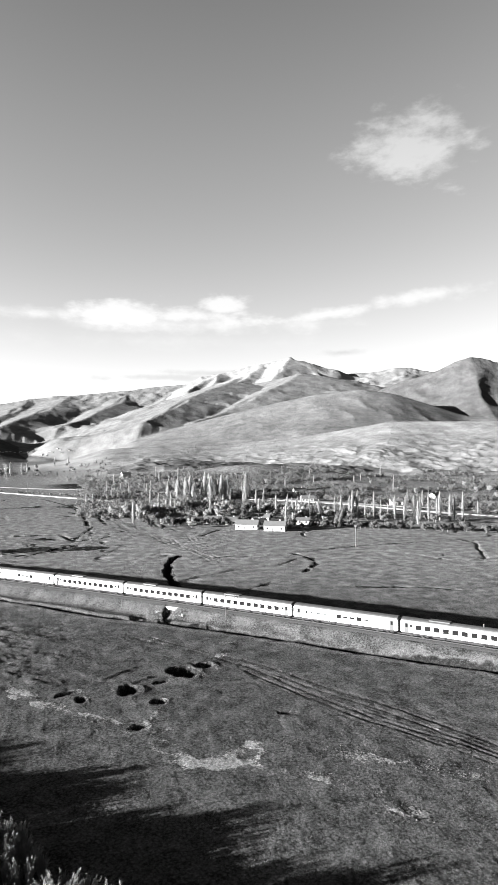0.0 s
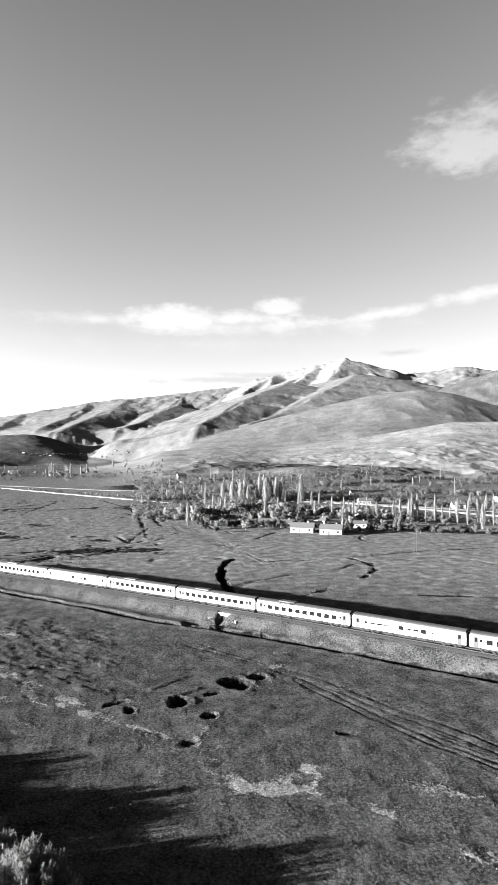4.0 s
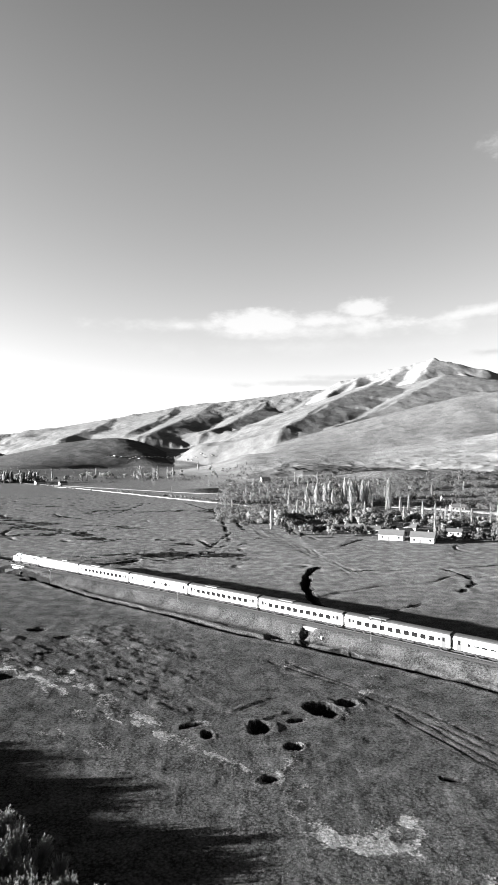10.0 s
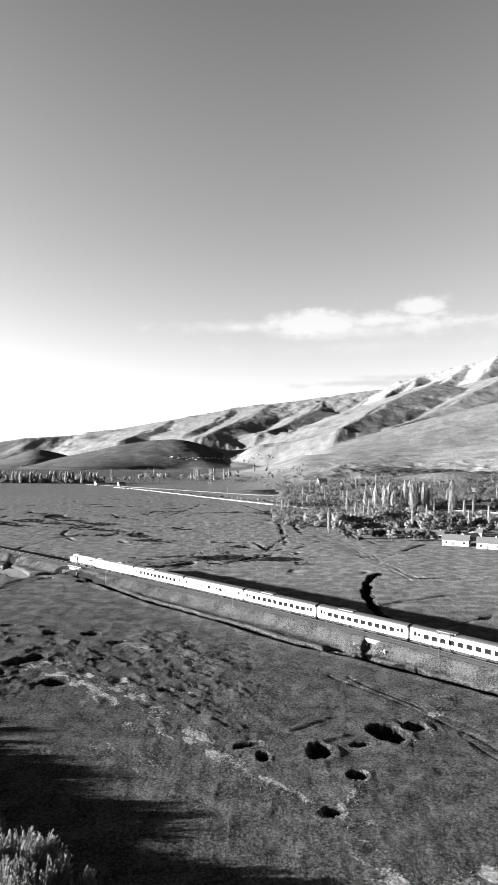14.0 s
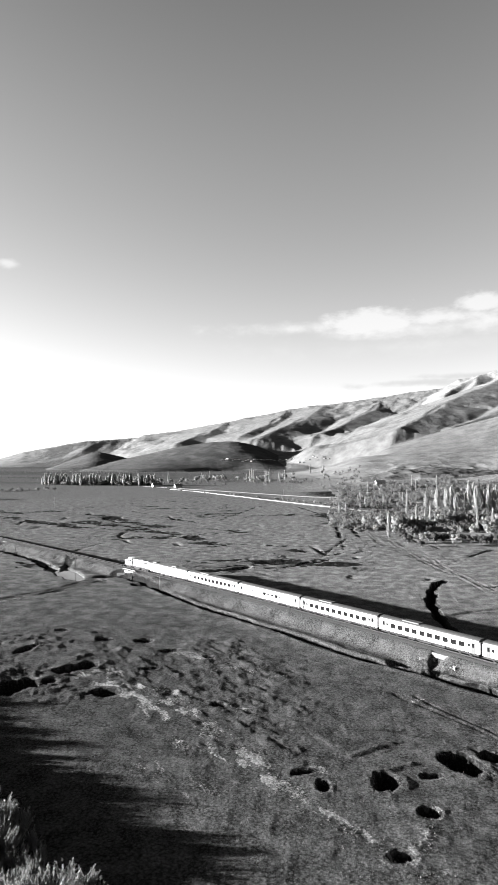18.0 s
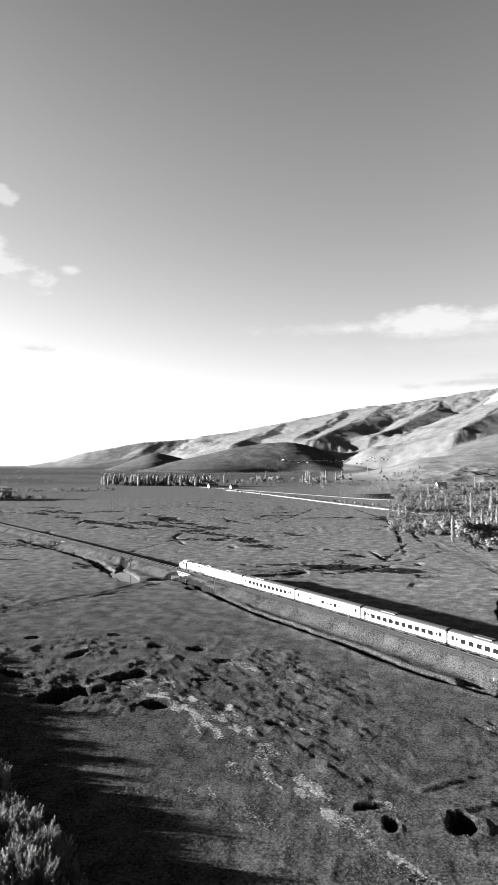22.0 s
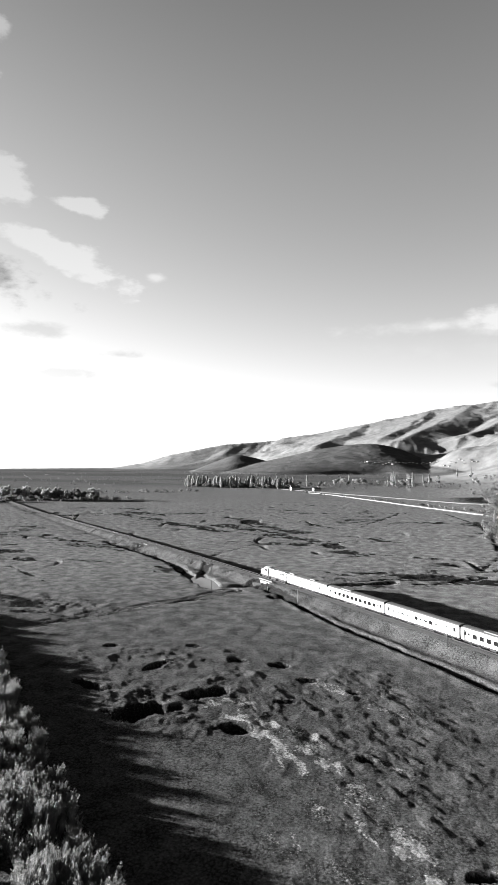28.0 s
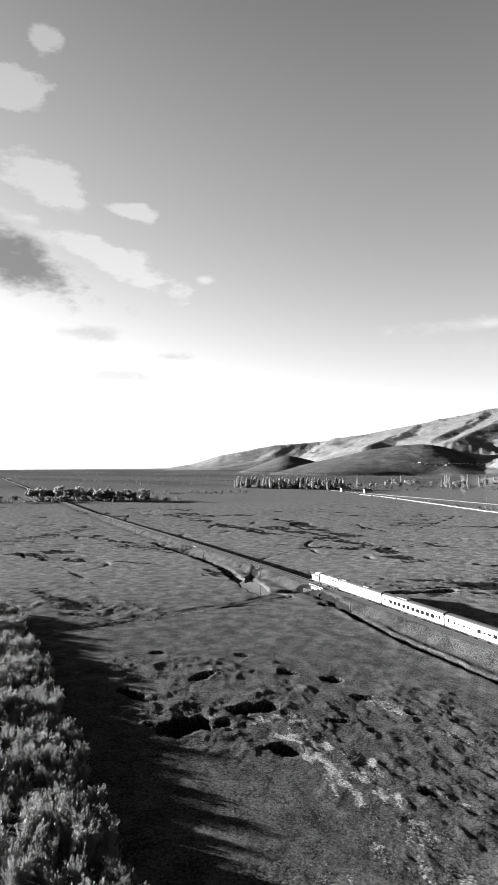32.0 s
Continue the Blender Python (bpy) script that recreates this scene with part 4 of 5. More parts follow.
def make_loco():
    t = new("diesel_locomotive")
    L = 17.6
    bm = bmesh.new()
    box(bm, 0, 0, 1.05, L, 2.8, 0.32, 0.04)
    box(bm, -L / 2 - 0.1, 0, 0.75, 0.25, 2.7, 0.9, 0.05)
    box(bm, L / 2 + 0.1, 0, 0.75, 0.25, 2.7, 0.9, 0.05)
    part("frame", mesh_bm("loco_frame", bm, M_DARKMETAL), t, "dark steel frame")
    hood = [(-1.0, 1.22), (-1.0, 3.35), (-0.8, 3.72), (0.8, 3.72), (1.0, 3.35), (1.0, 1.22)]
    me = shell("engine_hood", M_LOCO, hood, 11.6)
    part("engine_hood", me, t, "white engine hood", pose(-2.6, 0, 0))
    cab = [(-1.38, 1.22), (-1.42, 2.9), (-1.25, 3.75), (-0.7, 4.05), (0.7, 4.05), (1.25, 3.75), (1.42, 2.9), (1.38, 1.22)]
    part("cab", shell("cab", M_LOCO, cab, 2.6), t, "white driver's cab", pose(4.55, 0, 0))
    nose = [(-1.1, 1.22), (-1.1, 2.7), (-0.85, 2.95), (0.85, 2.95), (1.1, 2.7), (1.1, 1.22)]
    part("nose", shell("nose", M_LOCO, nose, 2.4), t, "white short nose", pose(7.1, 0, 0))
    for side in (-1, 1):
        add_window(t, 4.0, side, 3.05, 0.9, 0.75, 1.41)
        add_window(t, 5.1, side, 3.05, 0.9, 0.75, 1.41)
        part("hood_stripe", box_mesh("hood_stripe", M_STEELDOOR, -2.6, side * 1.012, 2.25, 11.2, 0.03, 0.42), t, "grey painted stripe")
        for x in (-7.0, -5.9, -4.8):
            part("radiator_grille", box_mesh("radiator_grille", M_DARKMETAL, x, side * 1.02, 2.95, 0.95, 0.05, 0.7), t, "dark radiator grille")
        for x in (-3.2, -2.0, -0.8, 0.4, 1.6):
            part("hood_door", box_mesh("hood_door", M_LOCO, x, side * 1.02, 2.95, 1.05, 0.05, 0.8, 0.01), t)
        bm = bmesh.new()
        for i in range(12):
            x = -8.5 + i * 1.1
            box(bm, x, side * 1.36, 1.72, 0.04, 0.04, 1.0)
        box(bm, -2.45, side * 1.36, 2.2, 12.2, 0.05, 0.05)
        part("handrail", mesh_bm("handrail", bm, M_RAIL), t, "thin steel handrail")
        part("marker_lamp", box_mesh("marker_lamp", M_GLASS, 8.32, side * 0.7, 2.2, 0.06, 0.3, 0.25, 0.02), t)
    part("windscreen", box_mesh("windscreen", M_GLASS, 5.87, 0, 3.35, 0.05, 1.7, 0.55), t, "dark windscreen")
    part("fuel_tank", box_mesh("fuel_tank", M_DARKMETAL, -0.4, 0, 0.62, 3.8, 2.4, 0.7, 0.12), t, "dark fuel tank")
    for x, w in ((-6.2, 2.2), (-3.4, 1.5), (0.6, 1.2)):
        part("roof_fan", box_mesh("roof_fan", M_ROOF, x, 0, 3.8, w, 1.3, 0.18, 0.05), t, "grey roof fan")
    bm = bmesh.new()
    tube(bm, [(4.4, 0.5, 4.0), (4.4, 0.5, 4.3), (4.9, 0.5, 4.35)], [0.1, 0.1, 0.16], 8)
    part("horn", mesh_bm("horn", bm, M_DARKMETAL), t, "dark air horn")
    for x in (-5.4, 5.4):
        add_bogie(t, x, (-1.6, 0.0, 1.6))
    return t


FRONT_X = -76.0
front_s = float(np.interp(-FRONT_X, -track_xy[:, 0], track_s))


def put_on_track(ob, s_mid, half):
    x1, y1, _ = along_track(s_mid - half)
    x2, y2, _ = along_track(s_mid + half)
    a = math.degrees(math.atan2(y2 - y1, x2 - x1))
    ob.matrix_basis = pose((x1 + x2) / 2, (y1 + y2) / 2, RAIL_TOP, 0, 0, a)


def build_train():
    loco = tagged(make_loco(), "white diesel locomotive with a cab and long hood on the rails", "locomotive")
    s = front_s - 8.9
    put_on_track(loco, s, 5.4)
    van = tagged(make_coach("van"), "white baggage van with small louvred windows", "railway van")
    s -= 8.9 + 0.7 + 11.5
    put_on_track(van, s, 8)
    s -= 11.5 + COACH_GAP + COACH_LEN / 2
    first = {}
    for kind in ("sleeping", "dining", "sleeping", "sleeping", "sleeping", "dining", "sleeping", "sleeping"):
        if kind in first:
            c = copy_thing(first[kind], Matrix.Identity(4))
        else:
            c = first[kind] = make_coach(kind)
            tagged(c, "white sleeping coach with a row of square windows" if kind == "sleeping" else "white dining coach with a few uneven windows", "railway coach", "coaches of the train")
        put_on_track(c, s, 9.4)
        s -= COACH_LEN + COACH_GAP


build_train()


# ---- culverts, poles ----
def build_culvert(x, y, turn, span, label, rails=False):
    """Concrete slab and wing walls where water passes under the bank; built across the local x axis, the track running along it."""
    t = tagged(new("culvert"), label, "culvert")
    for side in (-1, 1):
        part("headwall", box_mesh("headwall", M_CONCRETE, 0, side * 3.0, 2.0, span + 2.2, 0.45, 0.9, 0.05), t, "pale concrete headwall")
        for e in (-1, 1):
            bm = bmesh.new()
            box(bm, 0, 0, 0, 3.4, 0.35, 1.3, 0.04, Matrix.Rotation(radians(e * side * 38), 4, "Z"))
            part("wing_wall", mesh_bm("wing_wall", bm, M_CONCRETE), t, "", pose(e * (span / 2 + 1.6), side * 4.2, 0.7))
        if rails:
            part("parapet", box_mesh("parapet", M_CONCRETE, 0, side * 3.1, 2.98, span + 4.5, 0.14, 0.22, 0.02), t, "white parapet rail")
            for i in range(6):
                part("parapet_post", box_mesh("parapet_post", M_CONCRETE, (i - 2.5) * (span + 4) / 5, side * 3.1, 2.66, 0.14, 0.14, 0.45), t)
    for e in (-1, 1):
        part("abutment", box_mesh("abutment", M_CONCRETE, e * (span / 2 + 0.35), 0, 0.7, 0.7, 6.0, 2.6, 0.05), t, "concrete abutment")
    part("deck", box_mesh("deck", M_CONCRETE, 0, 0, 2.15, span + 1.6, 6.0, 0.35, 0.04), t, "concrete deck slab")
    t.matrix_basis = pose(x, y, 0, 0, 0, turn)


for cx_, rails, span, lab in ((28.2, False, 3.0, "pale concrete culvert under the railway bank"), (-71.0, True, 4.5, "white concrete railway bridge with parapets over a stream")):
    s_c = float(np.interp(-cx_, -track_xy[:, 0], track_s))
    x_, y_, a_ = along_track(s_c)
    build_culvert(x_, y_, math.degrees(a_), span, lab, rails)
s_c = float(np.interp(163, -track_xy[:, 0], track_s))
x_, y_, a_ = along_track(s_c)
build_culvert(x_, y_, math.degrees(a_), 2.0, "small pale concrete culvert under the track")


def make_pole(height, arms):
    t = new("telegraph_pole")
    bm = bmesh.new()
    tube(bm, [(0, 0, -0.6), (0, 0, height * 0.5), (0.02, 0, height)], [0.15, 0.125, 0.09], 8)
    part("pole", mesh_bm("pole", bm, M_WOOD), t, "weathered wooden pole")
    for k in range(arms):
        z = height - 0.35 - 0.55 * k
        a = part("crossarm", box_mesh("crossarm", M_WOOD, 0, 0, z, 0.1, 1.7, 0.12, 0.01), t)
        for y in (-0.75, -0.3, 0.3, 0.75):
            bm = bmesh.new()
            tube(bm, [(0, y, z + 0.06), (0, y, z + 0.15), (0, y, z + 0.24)], [0.03, 0.06, 0.04], 6)
            part("insulator", mesh_bm("insulator", bm, M_STEELDOOR), a, "small grey insulator")
    return t


POLE = tagged(make_pole(5.2, 1), "weathered wooden telegraph pole beside the railway", "utility pole", "poles along the track")
pole_at = [(84, 90), (37.7, 133.3), (-8.6, 176.6), (-55.6, 216.3), (-102, 254), (-149, 293), (-196, 332), (-243, 371), (-291, 410), (-339, 450)]
for k, (x, y) in enumerate(pole_at):
    m = pose(x, y, floor_z(x, y) + 0.05, 0, 0, 138)
    if k:
        copy_thing(POLE, m)
    else:
        POLE.matrix_basis = m
TALL = tagged(make_pole(10.5, 2), "tall bare utility pole standing in the meadow", "utility pole", "poles in the meadow")
for k, (x, y) in enumerate([(130, 240), (232, 262), (36, 700), (-40, 690), (-250, 560), (-470, 590), (330, 300)]):
    m = pose(x, y, floor_z(x, y), 0, 0, 30)
    if k:
        copy_thing(TALL, m)
    else:
        TALL.matrix_basis = m

# ---- roads and water ----
def ribbon(name, line, half, mat, label, category, lift=0.12, step=6.0):
    pts = np.array(line, float)
    s = np.concatenate([[0], np.cumsum(np.hypot(*np.diff(pts, axis=0).T))])
    q = np.arange(0, s[-1], step)
    x, y = np.interp(q, s, pts[:, 0]), np.interp(q, s, pts[:, 1])
    k = np.ones(9) / 9
    if len(x) > 20:
        x[4:-4], y[4:-4] = np.convolve(x, k, "valid"), np.convolve(y, k, "valid")
    z = land(x, y) + lift
    z = np.maximum(z, np.convolve(np.pad(z, 2, "edge"), np.ones(5) / 5, "valid"))
    prof = [(-half - 0.8, -0.9), (-half, 0.0), (0, 0.06), (half, 0.0), (half + 0.8, -0.9)]
    v, f = sweep(np.column_stack([x, y, z]), prof)
    return tagged(new(name, mesh_np(name, v, f, mat)), label, category, kind="structure")


VILLAGE_LANE = [(150, 515), (164, 505), (196, 485), (225, 440), (246, 398), (264, 362), (284, 330), (330, 285)]
ribbon("road", ROAD, 2.6, M_ROAD, "pale paved road along the village edge", "road", 0.5)
ribbon("canal_bank", BANK, 1.0, M_CONCRETE, "pale concrete irrigation canal bank", "canal bank", 0.7)
ribbon("village_lane", VILLAGE_LANE, 2.8, M_CONCRETE, "pale village lane between trees", "road", 0.5)


def build_pool():
    m = bpy.data.materials.new("still_water")
    m.use_nodes = True
    n = Nodes(m.node_tree)
    pos = n.add("ShaderNodeTexCoord").outputs["Object"]
    bn = n.add("ShaderNodeBump", {"Height": n.noise(pos, 1.2, 3.0), "Strength": 0.04, "Distance": 0.02})
    b = n.add("ShaderNodeBsdfPrincipled", {"Base Color": grey(0.03), "Roughness": 0.03, "IOR": 1.33, "Normal": bn.outputs[0]})
    n.add("ShaderNodeOutputMaterial", {0: b.outputs[0]})
    bm = bmesh.new()
    ring = []
    for i in range(40):
        a = 2 * math.pi * i / 40
        u, v = 16 * math.cos(a), 5.2 * math.sin(a)
        ring.append(bm.verts.new((-98 + 0.6 * u + 0.8 * v, 240 - 0.8 * u + 0.6 * v, -0.75)))
    bm.faces.new(ring)
    tagged(new("water", mesh_bm("water", bm, m)), "still shallow pool of water beside the railway", "water", kind="structure")


build_pool()


# ---- trees ----
def leaves(centres, size, up=0.3, seed=0, stretch=1.6, out=None):
    """One four-cornered leaf clump at each centre, turned at random or to face out; up: how far they lean upright."""
    g = np.random.default_rng(seed)
    c = np.asarray(centres, float)
    n = len(c)
    a = g.normal(size=(n, 3))
    a[:, 2] = a[:, 2] * (1 - up) + up * 2.2
    if out is not None:
        face = out / (np.linalg.norm(out, axis=1)[:, None] + 1e-6) + g.normal(0, 0.26, (n, 3))
        face /= np.linalg.norm(face, axis=1)[:, None]
        a -= face * np.sum(a * face, axis=1)[:, None]
    a /= np.linalg.norm(a, axis=1)[:, None] + 1e-9
    b = np.cross(a, g.normal(size=(n, 3)) if out is None else face)
    b /= np.linalg.norm(b, axis=1)[:, None] + 1e-9
    s = (size * g.uniform(0.55, 1.35, n))[:, None]
    a, b = a * s * stretch, b * s
    bend = np.cross(a, b)
    bend = bend / (np.linalg.norm(bend, axis=1)[:, None] + 1e-9) * s * 0.35
    v = np.stack([c - a, c + b * 0.7 + bend, c + a, c - b * 0.7 + bend], 1).reshape(-1, 3)
    return v, np.arange(4 * n).reshape(-1, 4)


def make_tree(name, height, spread, mat, bark, seed, kind="round", count=420, leaf=0.45):
    g = np.random.default_rng(seed)
    t = new(name)
    bm = bmesh.new()
    r0 = 0.018 * height + 0.05
    bole = {"round": 0.3, "poplar": 0.12, "willow": 0.1, "conifer": 0.1}[kind]
    tube(bm, [(0, 0, -0.4), (g.normal(0, 0.04), 0, height * bole), (g.normal(0, 0.1), g.normal(0, 0.1), height * 0.55), (g.normal(0, 0.15), g.normal(0, 0.15), height * 0.93)], [r0 * 1.2, r0, r0 * 0.55, r0 * 0.12], 7)
    limbs = {"round": 9, "poplar": 14, "willow": 22, "conifer": 12}[kind]
    pts = []
    for i in range(limbs):
        a = 2.4 * i + g.uniform(-0.3, 0.3)
        if kind == "round":
            z0, out, z1 = height * g.uniform(0.28, 0.5), spread * g.uniform(0.55, 0.95), height * g.uniform(0.5, 0.92)
        elif kind == "poplar":
            z0 = height * (0.12 + 0.7 * i / limbs)
            out, z1 = spread * g.uniform(0.5, 1.0) * (1 - 0.6 * i / limbs), z0 + height * g.uniform(0.16, 0.3)
        elif kind == "willow":
            z0, out, z1 = height * g.uniform(0.02, 0.2), spread * g.uniform(0.25, 1.0), height * g.uniform(0.6, 1.0)
        else:
            z0 = height * (0.12 + 0.8 * i / limbs)
            out, z1 = spread * (1 - i / limbs) + 0.2, z0 - 0.02 * height
        p0 = Vector((0, 0, z0))
        p2 = Vector((out * math.cos(a), out * math.sin(a), min(z1, height)))
        p1 = p0.lerp(p2, 0.5) + Vector((0.12 * out * math.cos(a), 0.12 * out * math.sin(a), -0.05 * height if kind != "conifer" else 0.0))
        tube(bm, [p0, p1, p2], [r0 * 0.45, r0 * 0.28, r0 * 0.06], 5, False)
        pts.append((p0, p1, p2))
    part("trunk", mesh_bm("trunk", bm, bark, True), t)
    if kind == "poplar":
        zz = g.uniform(0.02, 1.0, count) ** 0.9
        rad = spread * np.minimum(1.0, 0.3 + 2.2 * zz) * np.sqrt(np.clip(1.02 - zz**4, 0.02, 1)) * (1 - 0.25 * zz)
        ang = g.uniform(0, 2 * math.pi, count)
        lob = 0.72 + 0.28 * np.sin(5 * ang + 9 * zz + seed)
        q = rad * lob * np.sqrt(g.uniform(0.15, 1.0, count))
        c = np.stack([q * np.cos(ang), q * np.sin(ang), zz * height * g.uniform(0.93, 1.02, count)], 1)
        outward = np.stack([np.cos(ang), np.sin(ang), np.full(count, 0.15)], 1)
    else:
        blobs = [(np.array(p2) * np.array([0.85, 0.85, 0.9]), 0.3 * spread * g.uniform(0.8, 1.35)) for _, _, p2 in pts]
        for _ in range(7):
            aa, rr = g.uniform(0, 2 * math.pi), spread * g.uniform(0.2, 0.75)
            blobs.append((np.array([rr * math.cos(aa), rr * math.sin(aa), height * g.uniform(0.22, 0.6)]), 0.34 * spread * g.uniform(0.8, 1.3)))
        c, outward = [], []
        for centre, rad in blobs:
            n = count // len(blobs)
            d = g.normal(size=(n, 3))
            d /= np.linalg.norm(d, axis=1)[:, None]
            c.append(centre + d * rad * (g.uniform(0.45, 1.1, n)[:, None]) * np.array([1, 1, 0.85]))
            outward.append(d + 0.5 * (centre - np.array([0, 0, height * 0.5])) / spread)
        c, outward = np.concatenate(c), np.concatenate(outward)
        c[:, 2] = np.maximum(c[:, 2], 0.08 * height)
    v, f = leaves(c, leaf, {"round": 0.35, "poplar": 0.75, "willow": 0.55, "conifer": 0.0}[kind], seed, 1.6, outward)
    part("crown", mesh_np("crown", v, f, mat), t)
    return t


def make_willow(seed, height=4.6, spread=2.3, shoots=120, per=46):
    """Many slim shoots that rise in a few sheaves and lean apart, leafy towards their tips."""
    g = np.random.default_rng(seed)
    t = new("willow_shrub")
    bm = bmesh.new()
    base = []
    sheaves = [(g.uniform(0, 2 * math.pi), math.sqrt(g.uniform(0.02, 0.8)), g.uniform(0.65, 1.05)) for _ in range(9)]
    for i in range(shoots):
        sa, sl, sh = sheaves[i % 9]
        cx, cy = spread * 0.8 * sl * math.cos(sa), spread * 0.8 * sl * math.sin(sa)
        a, lean = g.uniform(0, 2 * math.pi), g.uniform(0, 1) ** 0.6
        h = height * sh * g.uniform(0.6, 1.0) * (1 - 0.2 * lean) * (1.22 if i % 17 == 0 else 1.0)
        p0 = np.array([cx * 0.35, cy * 0.35, -0.2])
        p2 = np.array([cx + 0.75 * lean * math.cos(a), cy + 0.75 * lean * math.sin(a), h]) + g.normal(0, 0.1, 3)
        p1 = p0 * 0.35 + p2 * 0.65 + np.array([0, 0, 0.1 * h])
        p1[:2] = p0[:2] * 0.45 + p2[:2] * 0.55
        base.append((p0, p1, p2))
        if i % 2 == 0:
            tube(bm, [p0, p1, p2], [0.035, 0.02, 0.006], 4, False)
    part("trunk", mesh_bm("trunk", bm, M_BARK), t, "thin brown stems")
    p0, p1, p2 = (np.array([b[k] for b in base]) for k in range(3))
    f = 1 - g.uniform(0, 1, (shoots, per)) ** 1.5 * 0.8
    f = f[..., None]
    c = (1 - f) ** 2 * p0[:, None] + 2 * f * (1 - f) * p1[:, None] + f**2 * p2[:, None] + g.normal(0, 0.055, (shoots, per, 3)) * (1.7 - f)
    c = c.reshape(-1, 3)
    c[:, 2] = np.maximum(c[:, 2], 0.15)
    v, q = leaves(c, 0.05, 0.9, seed, 3.4)
    v = v.reshape(-1, 4, 3)[:, :3].reshape(-1, 3)
    part("crown", mesh_np("crown", v, np.arange(len(v)).reshape(-1, 3), M_WILLOW), t, "feathery pale leaves")
    return t


TREES = {}


def tree_kinds():
    for i in range(4):
        TREES["poplar", i] = tagged(make_tree("poplar_tree", 15, 1.5, M_LEAF_PALE, M_PALEBARK, 20 + i, "poplar", 4200, 0.115), "tall slender poplar with pale autumn leaves", "poplar", "poplars")
    for i in range(4):
        TREES["round", i] = tagged(make_tree("broad_tree", 7, 3.3, M_LEAF_MID, M_BARK, 40 + i, "round", 4200, 0.15), "broad grey-green tree in the village", "tree", "village trees")
    for i in range(3):
        TREES["dark", i] = tagged(make_tree("fruit_tree", 5.5, 2.6, M_LEAF_DARK, M_BARK, 60 + i, "round", 3400, 0.15), "low dark fruit tree in an orchard", "fruit tree", "orchard trees")
    for i in range(3):
        TREES["pale", i] = tagged(make_tree("pale_tree", 7.5, 2.7, M_LEAF_PALE, M_BARK, 80 + i, "round", 4200, 0.14), "broad tree with pale autumn leaves", "tree", "pale trees")
    for i in range(5):
        TREES["willow", i] = tagged(make_willow(90 + i), "feathery willow shrub with upright shoots in a dense belt", "shrub", "willows of the belt")
    TREES["conifer", 0] = tagged(make_tree("conifer_tree", 11, 2.4, M_LEAF_DARK, M_BARK, 120, "conifer", 1800, 0.2), "dark conifer between village houses", "tree")


tree_kinds()
USED = set()


def plant(kind, x, y, scale=1.0, wide=1.0, turn=0.0, z=None):
    src = TREES[kind]
    m = pose(x, y, (floor_z(x, y) if z is None else z), 0, 0, turn)
    ob = src if kind not in USED else copy_thing(src, m)
    USED.add(kind)
    ob.matrix_basis = m @ Matrix.Diagonal((scale * wide, scale * wide, scale, 1))
    return ob


def plant_many(rows):
    """rows of (kind, x, y, scale, wide): heights are looked up together."""
    zs = land(np.array([r[1] for r in rows], float), np.array([r[2] for r in rows], float))
    for (kind, x, y, sc, wd), z in zip(rows, zs):
        plant(kind, x, y, sc, wd, rng.uniform(0, 360), float(z))


def willow_belt():
    edge = np.array([(6, 32), (1, 38), (-4, 44), (-11, 53), (-19, 62), (-27, 69), (-36, 77), (-44, 84), (-52, 90), (-60, 97), (-70, 105), (-85, 118), (-107, 137), (-128, 152), (-152, 172)], float)
    s = np.concatenate([[0], np.cumsum(np.hypot(*np.diff(edge, axis=0).T))])
    rows = []
    for k, back in enumerate((-1.1, 1.4, 4.0, 7.0, 10.5)):
        q = rng.uniform(0, 1)
        while q < s[-1]:
            x, y = np.interp(q, s, edge[:, 0]), np.interp(q, s, edge[:, 1])
            i = min(int(np.searchsorted(s, q)), len(edge) - 1)
            d = edge[i] - edge[max(i - 1, 0)]
            d = d / (np.hypot(*d) + 1e-9)
            # towards the near, western side
            x2, y2 = x - abs(d[1]) * back + rng.normal(0, 0.5), y - abs(d[0]) * back + rng.normal(0, 0.5)
            rows.append((("willow", int(rng.integers(5))), x2, y2, (0.78 if k == 0 else 1.0) * rng.uniform(0.75, 1.15) * (1 + 0.18 * math.sin(q * 0.31)), rng.uniform(0.95, 1.3)))
            q += rng.uniform(2.3, 3.8)
    for _ in range(34):
        q = rng.uniform(0, s[-1])
        x, y = np.interp(q, s, edge[:, 0]), np.interp(q, s, edge[:, 1])
        rows.append((("willow", int(rng.integers(5))), x - rng.uniform(7, 26), y - rng.uniform(4, 12), rng.uniform(0.8, 1.2), 1.1))
    plant_many(rows)


willow_belt()


def inside(x, y, poly):
    hit, j = False, len(poly) - 1
    for i in range(len(poly)):
        (x1, y1), (x2, y2) = poly[i], poly[j]
        if (y1 > y) != (y2 > y) and x < (x2 - x1) * (y - y1) / (y2 - y1) + x1:
            hit = not hit
        j = i
    return hit


def polar(a, r):
    return r * math.sin(radians(a)), r * math.cos(radians(a))


HOUSES = [(100, 318, 13, 7.5, 2.9, -28), (113, 306, 12, 7.5, 3.1, -28), (97, 342, 7, 5.5, 2.8, -20), (88, 352, 11, 5.5, 2.6, -15), (113, 335, 8, 5, 2.6, 10), (122, 352, 7, 6, 2.8, -30), (140, 330, 8, 5, 2.6, -25),
          (85, 872, 13, 10, 6, 10), (128, 610, 12, 8, 3.4, 20), (205, 480, 11, 7, 3, -10), (230, 560, 12, 8, 3.2, 0), (180, 700, 11, 8, 3.4, -20),
          (330, 470, 11, 7, 3.2, 25), (265, 430, 10, 7, 3, -15), (-270, 1000, 15, 9, 4, 35), (-230, 985, 12, 8, 3.4, 35)]


def clear_of_houses(x, y):
    return all(math.hypot(x - h[0], y - h[1]) > 0.62 * h[2] + 3.2 for h in HOUSES)


